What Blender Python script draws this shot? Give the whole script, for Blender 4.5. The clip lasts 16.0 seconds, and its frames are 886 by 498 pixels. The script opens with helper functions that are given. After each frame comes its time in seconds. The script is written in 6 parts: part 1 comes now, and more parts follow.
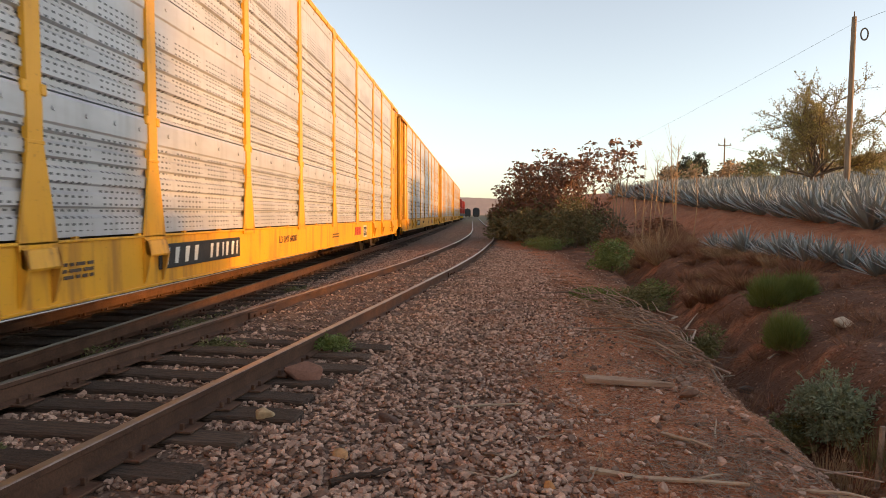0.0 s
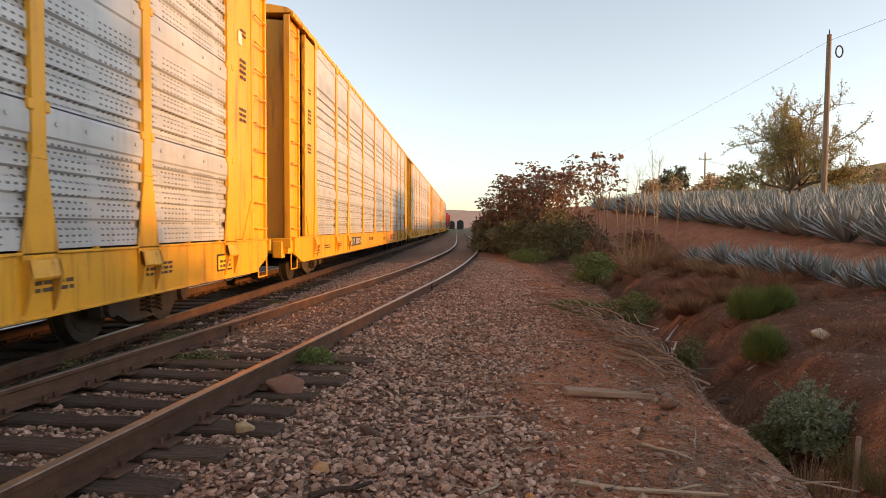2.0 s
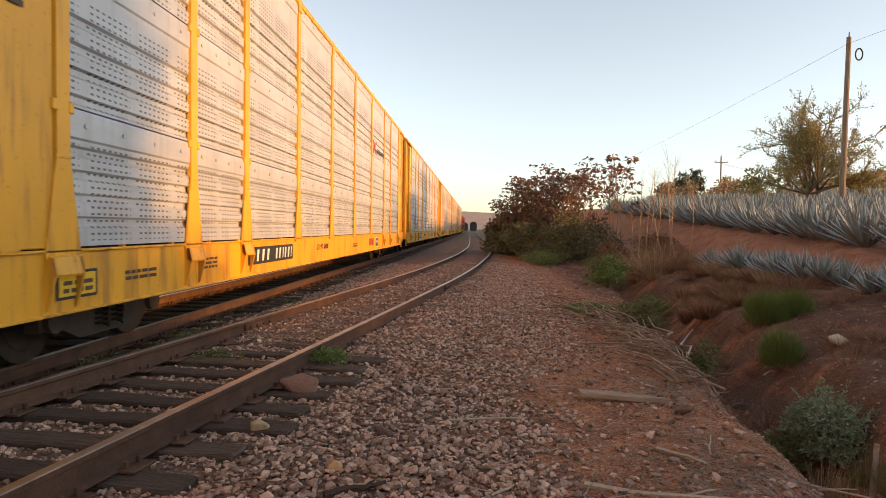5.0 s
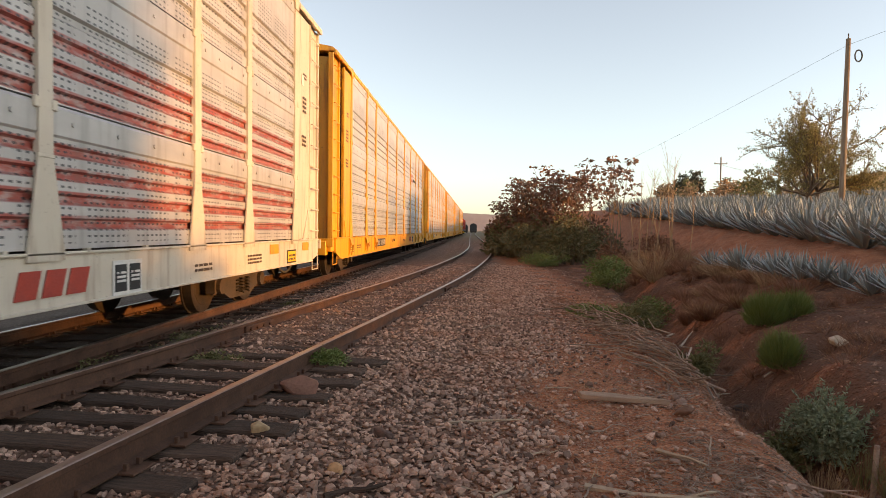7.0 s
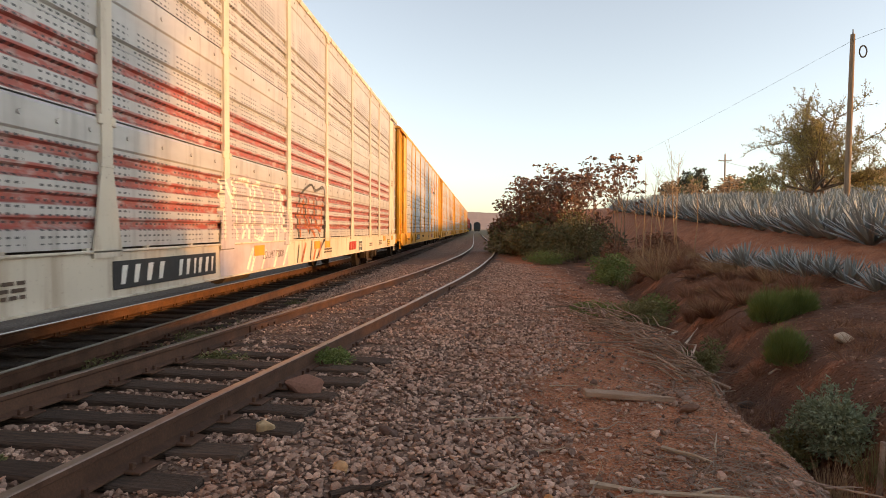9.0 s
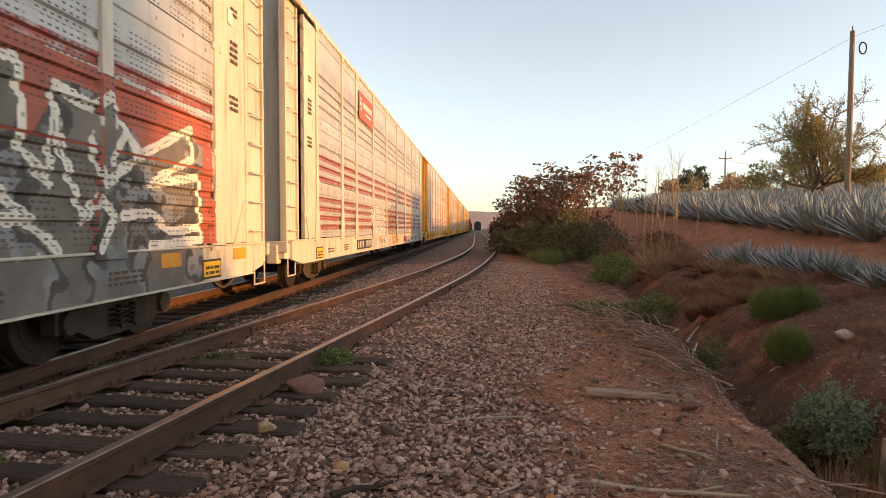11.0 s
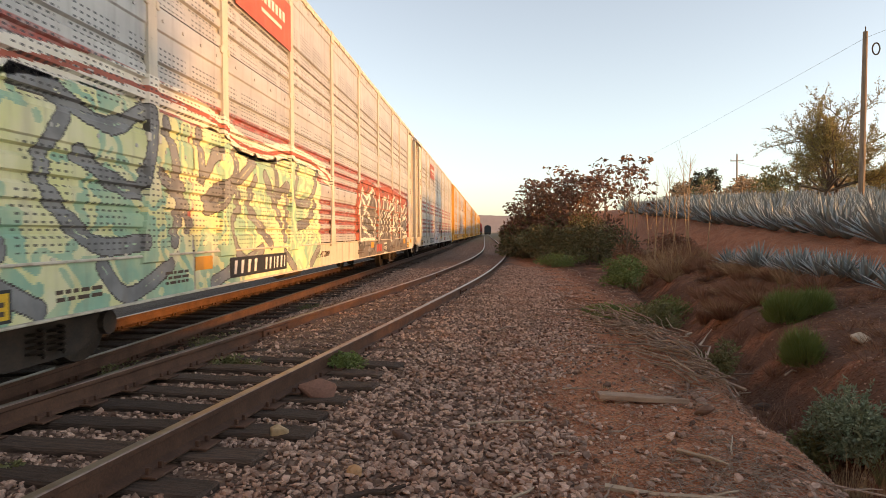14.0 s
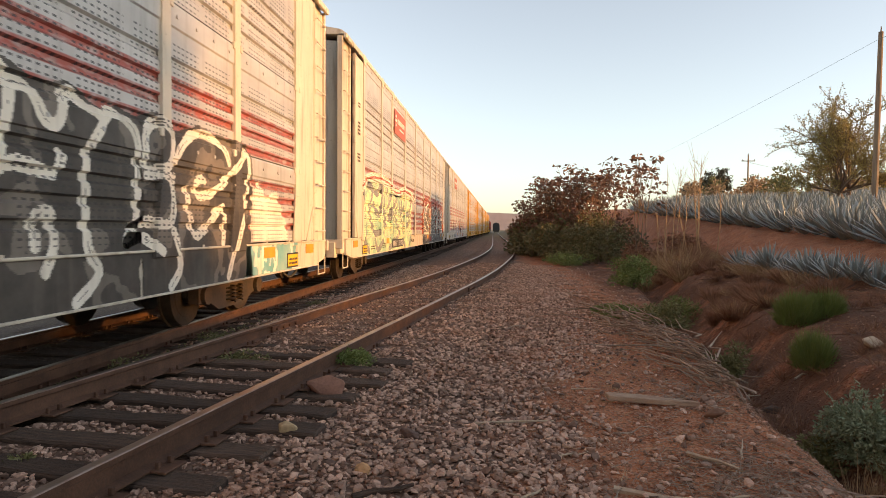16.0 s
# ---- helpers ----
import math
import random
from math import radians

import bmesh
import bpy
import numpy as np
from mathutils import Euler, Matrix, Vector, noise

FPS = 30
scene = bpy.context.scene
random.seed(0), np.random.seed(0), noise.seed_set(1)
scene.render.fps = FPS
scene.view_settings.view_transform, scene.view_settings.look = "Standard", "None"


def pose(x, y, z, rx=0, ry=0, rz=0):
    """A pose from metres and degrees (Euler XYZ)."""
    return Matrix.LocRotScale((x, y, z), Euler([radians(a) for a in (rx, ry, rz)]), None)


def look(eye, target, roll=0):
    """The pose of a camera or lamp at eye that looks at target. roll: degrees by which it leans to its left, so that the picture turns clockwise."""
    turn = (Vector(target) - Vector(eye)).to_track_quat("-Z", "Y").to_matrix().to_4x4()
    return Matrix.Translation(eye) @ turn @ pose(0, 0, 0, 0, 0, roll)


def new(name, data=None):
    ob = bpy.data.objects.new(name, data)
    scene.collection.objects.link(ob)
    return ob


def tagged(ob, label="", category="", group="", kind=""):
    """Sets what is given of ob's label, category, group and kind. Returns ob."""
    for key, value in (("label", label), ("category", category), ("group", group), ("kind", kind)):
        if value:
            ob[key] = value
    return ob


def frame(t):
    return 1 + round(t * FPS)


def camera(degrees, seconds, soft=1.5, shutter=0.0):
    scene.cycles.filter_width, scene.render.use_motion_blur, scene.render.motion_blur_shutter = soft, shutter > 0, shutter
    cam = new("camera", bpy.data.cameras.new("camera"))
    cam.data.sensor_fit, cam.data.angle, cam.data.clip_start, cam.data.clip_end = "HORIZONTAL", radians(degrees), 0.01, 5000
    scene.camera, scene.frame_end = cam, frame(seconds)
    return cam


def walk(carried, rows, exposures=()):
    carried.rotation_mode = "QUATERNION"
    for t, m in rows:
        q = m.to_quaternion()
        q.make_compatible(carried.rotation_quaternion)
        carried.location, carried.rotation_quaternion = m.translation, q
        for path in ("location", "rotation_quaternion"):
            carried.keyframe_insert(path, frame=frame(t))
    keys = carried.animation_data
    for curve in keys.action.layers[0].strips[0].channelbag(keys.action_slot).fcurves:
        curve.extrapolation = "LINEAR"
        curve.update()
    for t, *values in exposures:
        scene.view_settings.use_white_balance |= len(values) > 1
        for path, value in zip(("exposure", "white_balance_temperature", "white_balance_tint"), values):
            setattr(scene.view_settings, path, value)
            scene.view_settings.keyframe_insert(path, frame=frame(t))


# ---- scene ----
EXPOSURE = 0.33
cam = camera(69.5, 16.0, soft=0.6, shutter=0.15)
walk(cam, [
    (0, pose(0.001, -0.003, 1.415, 86.910, -0.100, 3.292)),
    (0.5, pose(0.010, -0.012, 1.410, 87.265, 0.069, 3.143)),
    (1, pose(0.009, -0.021, 1.415, 87.936, -0.255, 2.583)),
    (1.5, pose(0.010, -0.018, 1.415, 87.864, -0.414, 2.052)),
    (2, pose(0.016, -0.016, 1.415, 88.019, -0.219, 1.873)),
    (2.5, pose(0.012, -0.021, 1.414, 87.988, -0.264, 1.801)),
    (3, pose(0.011, -0.014, 1.410, 87.754, -0.347, 2.229)),
    (3.5, pose(0.010, -0.017, 1.416, 88.449, -0.484, 2.528)),
    (6, pose(0.000, -0.030, 1.412, 87.977, -0.728, 3.182)),
    (6.5, pose(0.000, -0.029, 1.414, 88.251, -0.678, 3.083)),
    (7, pose(0.003, -0.031, 1.415, 88.295, -0.643, 3.049)),
    (7.5, pose(0.004, -0.037, 1.415, 88.453, -0.569, 3.126)),
    (8, pose(0.006, -0.042, 1.418, 88.479, -0.513, 3.073)),
    (8.5, pose(0.002, -0.035, 1.412, 88.214, -0.475, 3.268)),
    (11, pose(0.005, -0.032, 1.411, 88.136, 0.042, 3.428)),
    (11.5, pose(-0.001, -0.033, 1.417, 87.979, 0.020, 3.628)),
    (12, pose(0.005, -0.031, 1.418, 88.249, 0.487, 3.813)),
    (12.5, pose(0.005, -0.026, 1.414, 88.319, 0.485, 3.908)),
    (13, pose(0.001, -0.032, 1.413, 88.479, 0.453, 3.919)),
    (13.5, pose(0.002, -0.032, 1.412, 88.395, 0.347, 4.091)),
    (14, pose(-0.003, -0.036, 1.410, 88.499, 0.279, 4.333)),
    (14.5, pose(-0.012, -0.027, 1.422, 88.596, 0.150, 4.758)),
    (15, pose(-0.008, -0.021, 1.422, 88.658, 0.028, 4.709)),
    (15.5, pose(-0.015, -0.028, 1.423, 88.505, -0.211, 4.951)),
    (16, pose(-0.020, -0.025, 1.422, 88.225, -0.405, 5.077)),
], [(0, EXPOSURE, 8300, 11), (16, EXPOSURE, 8300, 11)])

# ---- light ----
SUN_AZ = radians(-12)       # from +x towards +y
SUN_EL = radians(7.5)
world = bpy.data.worlds.new("evening_sky")
scene.world = world
world.use_nodes = True
wn = world.node_tree
sky = wn.nodes.new("ShaderNodeTexSky")
sky.sky_type = "NISHITA"
sky.sun_disc = False
sky.sun_elevation = SUN_EL
sky.sun_rotation = math.pi / 2 - SUN_AZ
sky.altitude = 1200
sky.air_density, sky.dust_density, sky.ozone_density = 1.0, 1.6, 3.0
wn.nodes["Background"].inputs["Strength"].default_value = 0.36
hue = wn.nodes.new("ShaderNodeHueSaturation")     # evening haze
hue.inputs["Saturation"].default_value = 0.62
wn.links.new(sky.outputs["Color"], hue.inputs["Color"])
wn.links.new(hue.outputs["Color"], wn.nodes["Background"].inputs["Color"])
sun = new("sun", bpy.data.lights.new("sun", "SUN"))
sun.data.energy = 4.9
sun.data.color = (1.0, 0.50, 0.155)
sun.data.angle = radians(1.5)
sun_dir = Vector((math.cos(SUN_AZ) * math.cos(SUN_EL), math.sin(SUN_AZ) * math.cos(SUN_EL), math.sin(SUN_EL)))
sun.matrix_world = look(sun_dir * 300, (0, 0, 0))


# ---- materials ----
class Nodes:
    """Short hand for a node material."""

    def __init__(self, name):
        self.m = bpy.data.materials.new(name)
        self.m.use_nodes = True
        self.t = self.m.node_tree
        self.b = self.t.nodes["Principled BSDF"]
        self.co = self.t.nodes.new("ShaderNodeTexCoord").outputs["Object"]

    def put(self, value, socket):
        if isinstance(value, (int, float)):
            socket.default_value = value
        elif isinstance(value, tuple):
            socket.default_value = (*value, 1) if len(value) == 3 and len(socket.default_value) == 4 else value
        else:
            self.t.links.new(value, socket)

    def math(self, op, a, b=0.0, c=0.0):
        n = self.t.nodes.new("ShaderNodeMath")
        n.operation = op
        for v, s in zip((a, b, c), n.inputs):
            self.put(v, s)
        return n.outputs[0]

    def xyz(self, v=None):
        n = self.t.nodes.new("ShaderNodeSeparateXYZ")
        self.put(v or self.co, n.inputs[0])
        return n.outputs

    def noise(self, scale, detail=3.0, stretch=None, rough=0.55):
        n = self.t.nodes.new("ShaderNodeTexNoise")
        n.inputs["Scale"].default_value = scale
        n.inputs["Detail"].default_value = detail
        n.inputs["Roughness"].default_value = rough
        v = self.co
        if stretch:
            mp = self.t.nodes.new("ShaderNodeMapping")
            mp.inputs["Scale"].default_value = stretch
            self.t.links.new(v, mp.inputs[0])
            v = mp.outputs[0]
        self.t.links.new(v, n.inputs["Vector"])
        return n.outputs["Fac"]

    def voronoi(self, scale, out="Distance", feature="F1", stretch=None):
        n = self.t.nodes.new("ShaderNodeTexVoronoi")
        n.feature = feature
        n.inputs["Scale"].default_value = scale
        v = self.co
        self.t.links.new(v, n.inputs["Vector"])
        return n.outputs[out]

    def step(self, v, lo, hi, a=0.0, b=1.0):
        n = self.t.nodes.new("ShaderNodeMapRange")
        n.interpolation_type = "SMOOTHSTEP"
        for i, x in enumerate((v, lo, hi, a, b)):
            self.put(x, n.inputs[i])
        return n.outputs[0]

    def mix(self, f, a, b, kind="MIX"):
        n = self.t.nodes.new("ShaderNodeMix")
        n.data_type = "RGBA"
        n.blend_type = kind
        self.put(f, n.inputs[0]), self.put(a, n.inputs[6]), self.put(b, n.inputs[7])
        return n.outputs[2]

    def rand(self):
        return self.t.nodes.new("ShaderNodeObjectInfo").outputs["Random"]

    def island(self):
        return self.t.nodes.new("ShaderNodeNewGeometry").outputs["Random Per Island"]

    def done(self, colour, rough=0.8, metal=0.0, bump=None, strength=0.3, distance=0.02, spec=None):
        self.put(colour, self.b.inputs["Base Color"])
        self.put(rough, self.b.inputs["Roughness"])
        self.put(metal, self.b.inputs["Metallic"])
        if spec is not None:
            self.put(spec, self.b.inputs["Specular IOR Level"])
        if bump is not None:
            n = self.t.nodes.new("ShaderNodeBump")
            n.inputs["Strength"].default_value, n.inputs["Distance"].default_value = strength, distance
            self.put(bump, n.inputs["Height"])
            self.t.links.new(n.outputs[0], self.b.inputs["Normal"])
        return self.m


def plain(name, a, b, scale=3.0, rough=0.8, metal=0.0, fine=40.0, strength=0.3, distance=0.01, stretch=None, vary=0.0):
    """Two tones in broad patches, fine grain, a little relief."""
    n = Nodes(name)
    broad, grain = n.noise(scale, 4.0, stretch), n.noise(fine, 3.0, stretch)
    f = n.math("MULTIPLY_ADD", grain, 0.45, n.math("MULTIPLY", broad, 0.65))
    col = n.mix(n.step(f, 0.35, 0.75), a, b)
    if vary:
        col = n.mix(n.math("MULTIPLY", n.rand(), vary), col, tuple(0.35 * v for v in a))
    return n.done(col, n.math("MULTIPLY_ADD", grain, 0.2, rough - 0.1), metal, grain, strength, distance)


def leafy(name, a, b, rough=0.6):
    """Leaves that differ from one to the next."""
    n = Nodes(name)
    col = n.mix(n.island(), a, b)
    col = n.mix(n.math("MULTIPLY", n.noise(1.3), 0.7), col, tuple(0.45 * v for v in a))
    m = n.done(col, rough)
    n.b.inputs["Subsurface Weight"].default_value = 0.0
    return m


def rusty_paint(name, a, dirt, rough=0.5, streak=0.5, metal=0.0):
    """Painted steel with streaks that run down and rust patches."""
    n = Nodes(name)
    z = n.noise(2.2, 5.0, (3.0, 3.0, 0.35))
    g = n.noise(26.0, 4.0)
    big = n.noise(0.6, 3.0)
    col = n.mix(n.step(big, 0.3, 0.75), a, tuple(0.82 * v for v in a))
    col = n.mix(n.math("MULTIPLY", n.step(z, 0.48, 0.72), streak), col, dirt)
    col = n.mix(n.math("MULTIPLY", n.step(g, 0.62, 0.75), 0.5), col, (0.13, 0.06, 0.035))
    return n.done(col, n.math("MULTIPLY_ADD", g, 0.25, rough - 0.1), metal, g, 0.15, 0.004)


def slots(n):
    """Mask for rows of dark slots in the side sheets, left out on the plain bands and here and there."""
    x, y, z = n.xyz()
    fy = n.math("ABSOLUTE", n.math("SUBTRACT", n.math("FRACT", n.math("MULTIPLY", y, 11.0)), 0.5))
    fz = n.math("ABSOLUTE", n.math("SUBTRACT", n.math("FRACT", n.math("MULTIPLY", z, 17.0)), 0.5))
    dark_slot = n.math("MULTIPLY", n.math("LESS_THAN", fy, 0.26), n.math("LESS_THAN", fz, 0.16))
    col5 = n.math("LESS_THAN", n.math("FRACT", n.math("MULTIPLY", y, 1.222)), 0.82)
    keep = n.math("MULTIPLY", col5, n.math("GREATER_THAN", n.noise(2.4, 1.0), 0.34))
    for lo, hi in ((0.0, 1.14), (2.02, 2.30), (3.22, 3.62), (4.86, 5.8)):
        keep = n.math("MULTIPLY", keep, n.step(n.math("ABSOLUTE", n.math("SUBTRACT", z, (lo + hi) / 2)), (hi - lo) / 2, (hi - lo) / 2 + 0.01))
    return n.math("MULTIPLY", dark_slot, keep)


def rack_sheet(name, base, stripe=None, stain=0.25):
    """Ribbed steel sheet, pierced in colour only; stripe is the colour of its painted bands."""
    n = Nodes(name)
    x, y, z = n.xyz()
    smooth = n.noise(0.9, 4.0, (1.0, 0.6, 2.0))
    run = n.noise(3.0, 5.0, (1.0, 2.5, 0.25))
    grain = n.noise(60.0, 2.0)
    col = n.mix(n.step(smooth, 0.3, 0.75), base, tuple(0.74 * v for v in base))
    if stripe:
        worn = n.noise(5.0, 5.0, (1.0, 1.0, 3.0))
        band = 0.0
        for lo, hi in ((2.29, 2.43), (2.52, 2.66), (2.73, 2.88), (1.26, 1.39), (1.46, 1.59), (1.66, 1.79), (1.86, 1.98)):
            inside = n.math("MULTIPLY", n.step(z, lo, lo + 0.015), n.step(z, hi - 0.015, hi, 1.0, 0.0))
            band = n.math("ADD", band, inside)
        band = n.math("MULTIPLY", band, n.step(worn, 0.3, 0.58, 0.25, 0.9))
        col = n.mix(band, col, stripe)
    col = n.mix(n.math("MULTIPLY", n.step(run, 0.45, 0.75), stain), col, (0.16, 0.13, 0.11))
    # slots aren't cut: the shade inside them is painted near-black, with a slight dent
    dark_slot = slots(n)
    col = n.mix(n.math("MULTIPLY", dark_slot, 0.85), col, (0.03, 0.03, 0.035))
    return n.done(col, n.math("MULTIPLY_ADD", grain, 0.2, 0.36), n.math("MULTIPLY_ADD", dark_slot, -0.3, 0.30), n.math("MULTIPLY", dark_slot, -1.0), 0.5, 0.004)


M = {
    "yellow": rusty_paint("yellow_paint", (0.80, 0.385, 0.035), (0.30, 0.115, 0.035), 0.45, 0.65),
    "white": rusty_paint("white_paint", (0.63, 0.565, 0.47), (0.28, 0.19, 0.12), 0.5, 0.55),
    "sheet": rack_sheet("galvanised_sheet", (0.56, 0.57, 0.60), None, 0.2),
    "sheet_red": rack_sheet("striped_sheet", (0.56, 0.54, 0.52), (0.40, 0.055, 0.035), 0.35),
    "dark": plain("dark_steel", (0.035, 0.03, 0.027), (0.09, 0.06, 0.045), 4.0, 0.75, 0.2),
    "wheel": plain("wheel_steel", (0.03, 0.024, 0.02), (0.07, 0.048, 0.035), 6.0, 0.6, 0.5),
    "rail": plain("rusty_rail", (0.075, 0.036, 0.023), (0.15, 0.074, 0.046), 5.0, 0.7, 0.35, 60.0, 0.5, 0.004),
    "railhead": plain("worn_rail_head", (0.26, 0.17, 0.13), (0.40, 0.30, 0.25), 5.0, 0.36, 0.8, 50.0, 0.2, 0.002),
    "tie": plain("weathered_tie_wood", (0.05, 0.030, 0.021), (0.165, 0.100, 0.070), 6.0, 0.9, 0.0, 30.0, 0.8, 0.02, (0.6, 6.0, 6.0), 0.5),
    "black": plain("black_paint", (0.015, 0.015, 0.016), (0.03, 0.03, 0.03), 5.0, 0.55),
    "lettering": plain("white_lettering", (0.7, 0.69, 0.66), (0.6, 0.58, 0.54), 9.0, 0.6),
    "ink": plain("brown_lettering", (0.07, 0.045, 0.03), (0.1, 0.06, 0.04), 9.0, 0.7),
    "red": plain("red_paint", (0.45, 0.05, 0.03), (0.36, 0.05, 0.035), 5.0, 0.55),
    "placard": plain("placard_yellow", (0.8, 0.5, 0.03), (0.7, 0.4, 0.03), 6.0, 0.5),
    "rubber": plain("hose_rubber", (0.02, 0.02, 0.02), (0.04, 0.035, 0.03), 8.0, 0.7),
}


# ---- tools ----
def mesh_of(name, bm, material=None, smooth=False):
    me = bpy.data.meshes.new(name)
    bm.normal_update()
    bm.to_mesh(me)
    bm.free()
    if smooth:
        me.polygons.foreach_set("use_smooth", [True] * len(me.polygons))
    for m in material if isinstance(material, list) else [material]:
        if m:
            me.materials.append(m)
    return me


def raw(name, verts, faces, material, smooth=False):
    me = bpy.data.meshes.new(name)
    me.from_pydata([tuple(map(float, v)) for v in verts], [], [tuple(map(int, f)) for f in faces])
    me.materials.append(material)
    if smooth:
        me.polygons.foreach_set("use_smooth", [True] * len(me.polygons))
    return me


def put(name, me, parent=None, m=None, label=""):
    ob = new(name, me)
    if parent:
        ob.parent = parent
    if m is not None:
        ob.matrix_basis = m
    return tagged(ob, label) if label else ob


def part(name, bm, material, parent, label="", smooth=False):
    return put(name, mesh_of(name, bm, material, smooth), parent, None, label)


def box(bm, x0, x1, y0, y1, z0, z1, bevel=0.0):
    """A block, with its edges eased."""
    r = bmesh.ops.create_cube(bm, size=1)
    bmesh.ops.scale(bm, vec=(x1 - x0, y1 - y0, z1 - z0), verts=r["verts"])
    bmesh.ops.translate(bm, vec=((x0 + x1) / 2, (y0 + y1) / 2, (z0 + z1) / 2), verts=r["verts"])
    if bevel:
        edges = list({e for v in r["verts"] for e in v.link_edges})
        bmesh.ops.bevel(bm, geom=edges, offset=bevel, segments=1, affect="EDGES")
    return bm


def rod(bm, a, b, r0, r1=None, n=6):
    """A round bar from a to b."""
    a, b = Vector(a), Vector(b)
    r = bmesh.ops.create_cone(bm, cap_ends=True, segments=n, radius1=r0, radius2=r0 if r1 is None else r1, depth=(b - a).length)
    bmesh.ops.transform(bm, matrix=Matrix.Translation((a + b) / 2) @ (b - a).to_track_quat("Z", "Y").to_matrix().to_4x4(), verts=r["verts"])
    return bm


def prism(bm, outline, axis, lo, hi):
    """An outline in two axes, drawn out along the third (0 x, 1 y, 2 z)."""
    def at(p, d):
        q = list(p)
        q.insert(axis, d)
        return bm.verts.new(q)
    a, b = [at(p, lo) for p in outline], [at(p, hi) for p in outline]
    n = len(outline)
    faces = [bm.faces.new(a), bm.faces.new(b[::-1])]
    faces += [bm.faces.new((a[i], b[i], b[(i + 1) % n], a[(i + 1) % n])) for i in range(n)]
    bmesh.ops.recalc_face_normals(bm, faces=faces)
    return bm


def smoothstep(a, b, v):
    t = np.clip((np.asarray(v, float) - a) / (b - a), 0, 1)
    return t * t * (3 - 2 * t)


def fbm(x, y, scale, seed=0.0):
    """Cheap smooth noise on arrays, about -1 to 1."""
    x, y = np.asarray(x, float) / scale, np.asarray(y, float) / scale
    s = 0.0
    for k in range(4):
        f, a = 1.9 ** k, 0.55 ** k
        s = s + a * np.sin(x * f * 2.1 + 1.7 * np.sin(y * f * 1.3 + seed + k) + k * 2.3 + seed) * np.cos(y * f * 1.9 + 1.3 * np.sin(x * f * 1.1 + k + seed))
    return s / 1.8


# ---- ground ----
MAIN_X, MAIN_Z = -4.97, 0.12        # main line: centre and rail top
SIDE_Z = 0.20                       # siding: rail top
SIDE_Y = [-3, 2.8, 5.5, 8.2, 15.7, 20.8, 30.6, 42, 57, 100, 200, 420]
SIDE_X = [-3.62, -2.88, -2.53, -2.16, -1.22, -0.74, -0.10, 0.20, 0.13, -0.35, -1.3, -2.2]


def siding(y):
    """Centre of the siding at y, eased between its bends."""
    y = np.asarray(y, float)
    w = np.maximum(2.0, 0.10 * np.abs(y))
    return sum(np.interp(y + k * w, SIDE_Y, SIDE_X) for k in (-1, -0.5, 0, 0.5, 1)) / 5


def ditch_x(y):
    return 2.15 + 0.115 * np.clip(y, -20, 26)


def ground_z(x, y):
    x, y = np.asarray(x, float), np.asarray(y, float)
    up = 0.95 + 0.055 * np.clip(y - 14, 0, 40) + 0.02 * np.clip(y - 54, 0, 200)     # brow of the upper terrace
    d = ditch_x(y) + 0.10 * fbm(y, y * 0, 1.7, 3.0)
    wide = 0.85
    fade = 1 - smoothstep(17, 28, y)
    dip = -0.62 * fade * (1 - smoothstep(0.0, 1.0, np.abs(x - d) / wide)) 
    # bank: foot, lower terrace, slope, upper terrace
    foot = d + 0.35
    low = 0.05 + 0.5 * smoothstep(0.0, 1.0, (x - foot) / np.maximum(6.3 - foot, 1.0))
    rise = (up - 0.55) * smoothstep(7.0, 9.3, x)
    field = 0.012 * np.clip(x - 9.3, 0, 1e4) + 0.032 * np.clip(x - 9.3, 0, 60) * smoothstep(8, 34, y)
    bank = (low + rise + field) * smoothstep(0.0, 0.25, x - d)
    z = np.where(x > d, bank, 0.0) + dip
    z = z + np.where((x > 2.6) & (x < 9.3), 0.10, 0.025) * fbm(x, y, 0.9, 1.0) * smoothstep(0.6, 2.0, x) + 0.035 * fbm(x, y, 0.28, 6.0) * smoothstep(2.4, 3.0, x)
    z = z + 0.012 * fbm(x, y, 0.35, 5.0)
    # ballast shoulders and the hollow between the tracks
    s = siding(y)
    z = z - 0.025 * (1 - smoothstep(6.2, 7.2, y)) * (1 - smoothstep(1.5, 1.9, np.abs(x - s)))
    z = z - 0.06 * smoothstep(1.2, 1.9, np.abs(x - s)) * (x < s)
    z = z + 0.075 * smoothstep(6.6, 8.2, y) * (1 - smoothstep(60, 90, y)) * (1 - smoothstep(1.1, 1.9, np.abs(x - s))) * (0.8 + 0.5 * fbm(x, y, 0.8, 7.0))
    z = np.where(x < MAIN_X + 1.5, z * 0 - 0.10 + 0.02 * fbm(x, y, 0.4, 2.0), z)
    z = z - 0.5 * smoothstep(-7.2, -9.5, x)
    far = np.hypot(x, y)
    return z * (1 - smoothstep(300, 700, far)) - 0.0


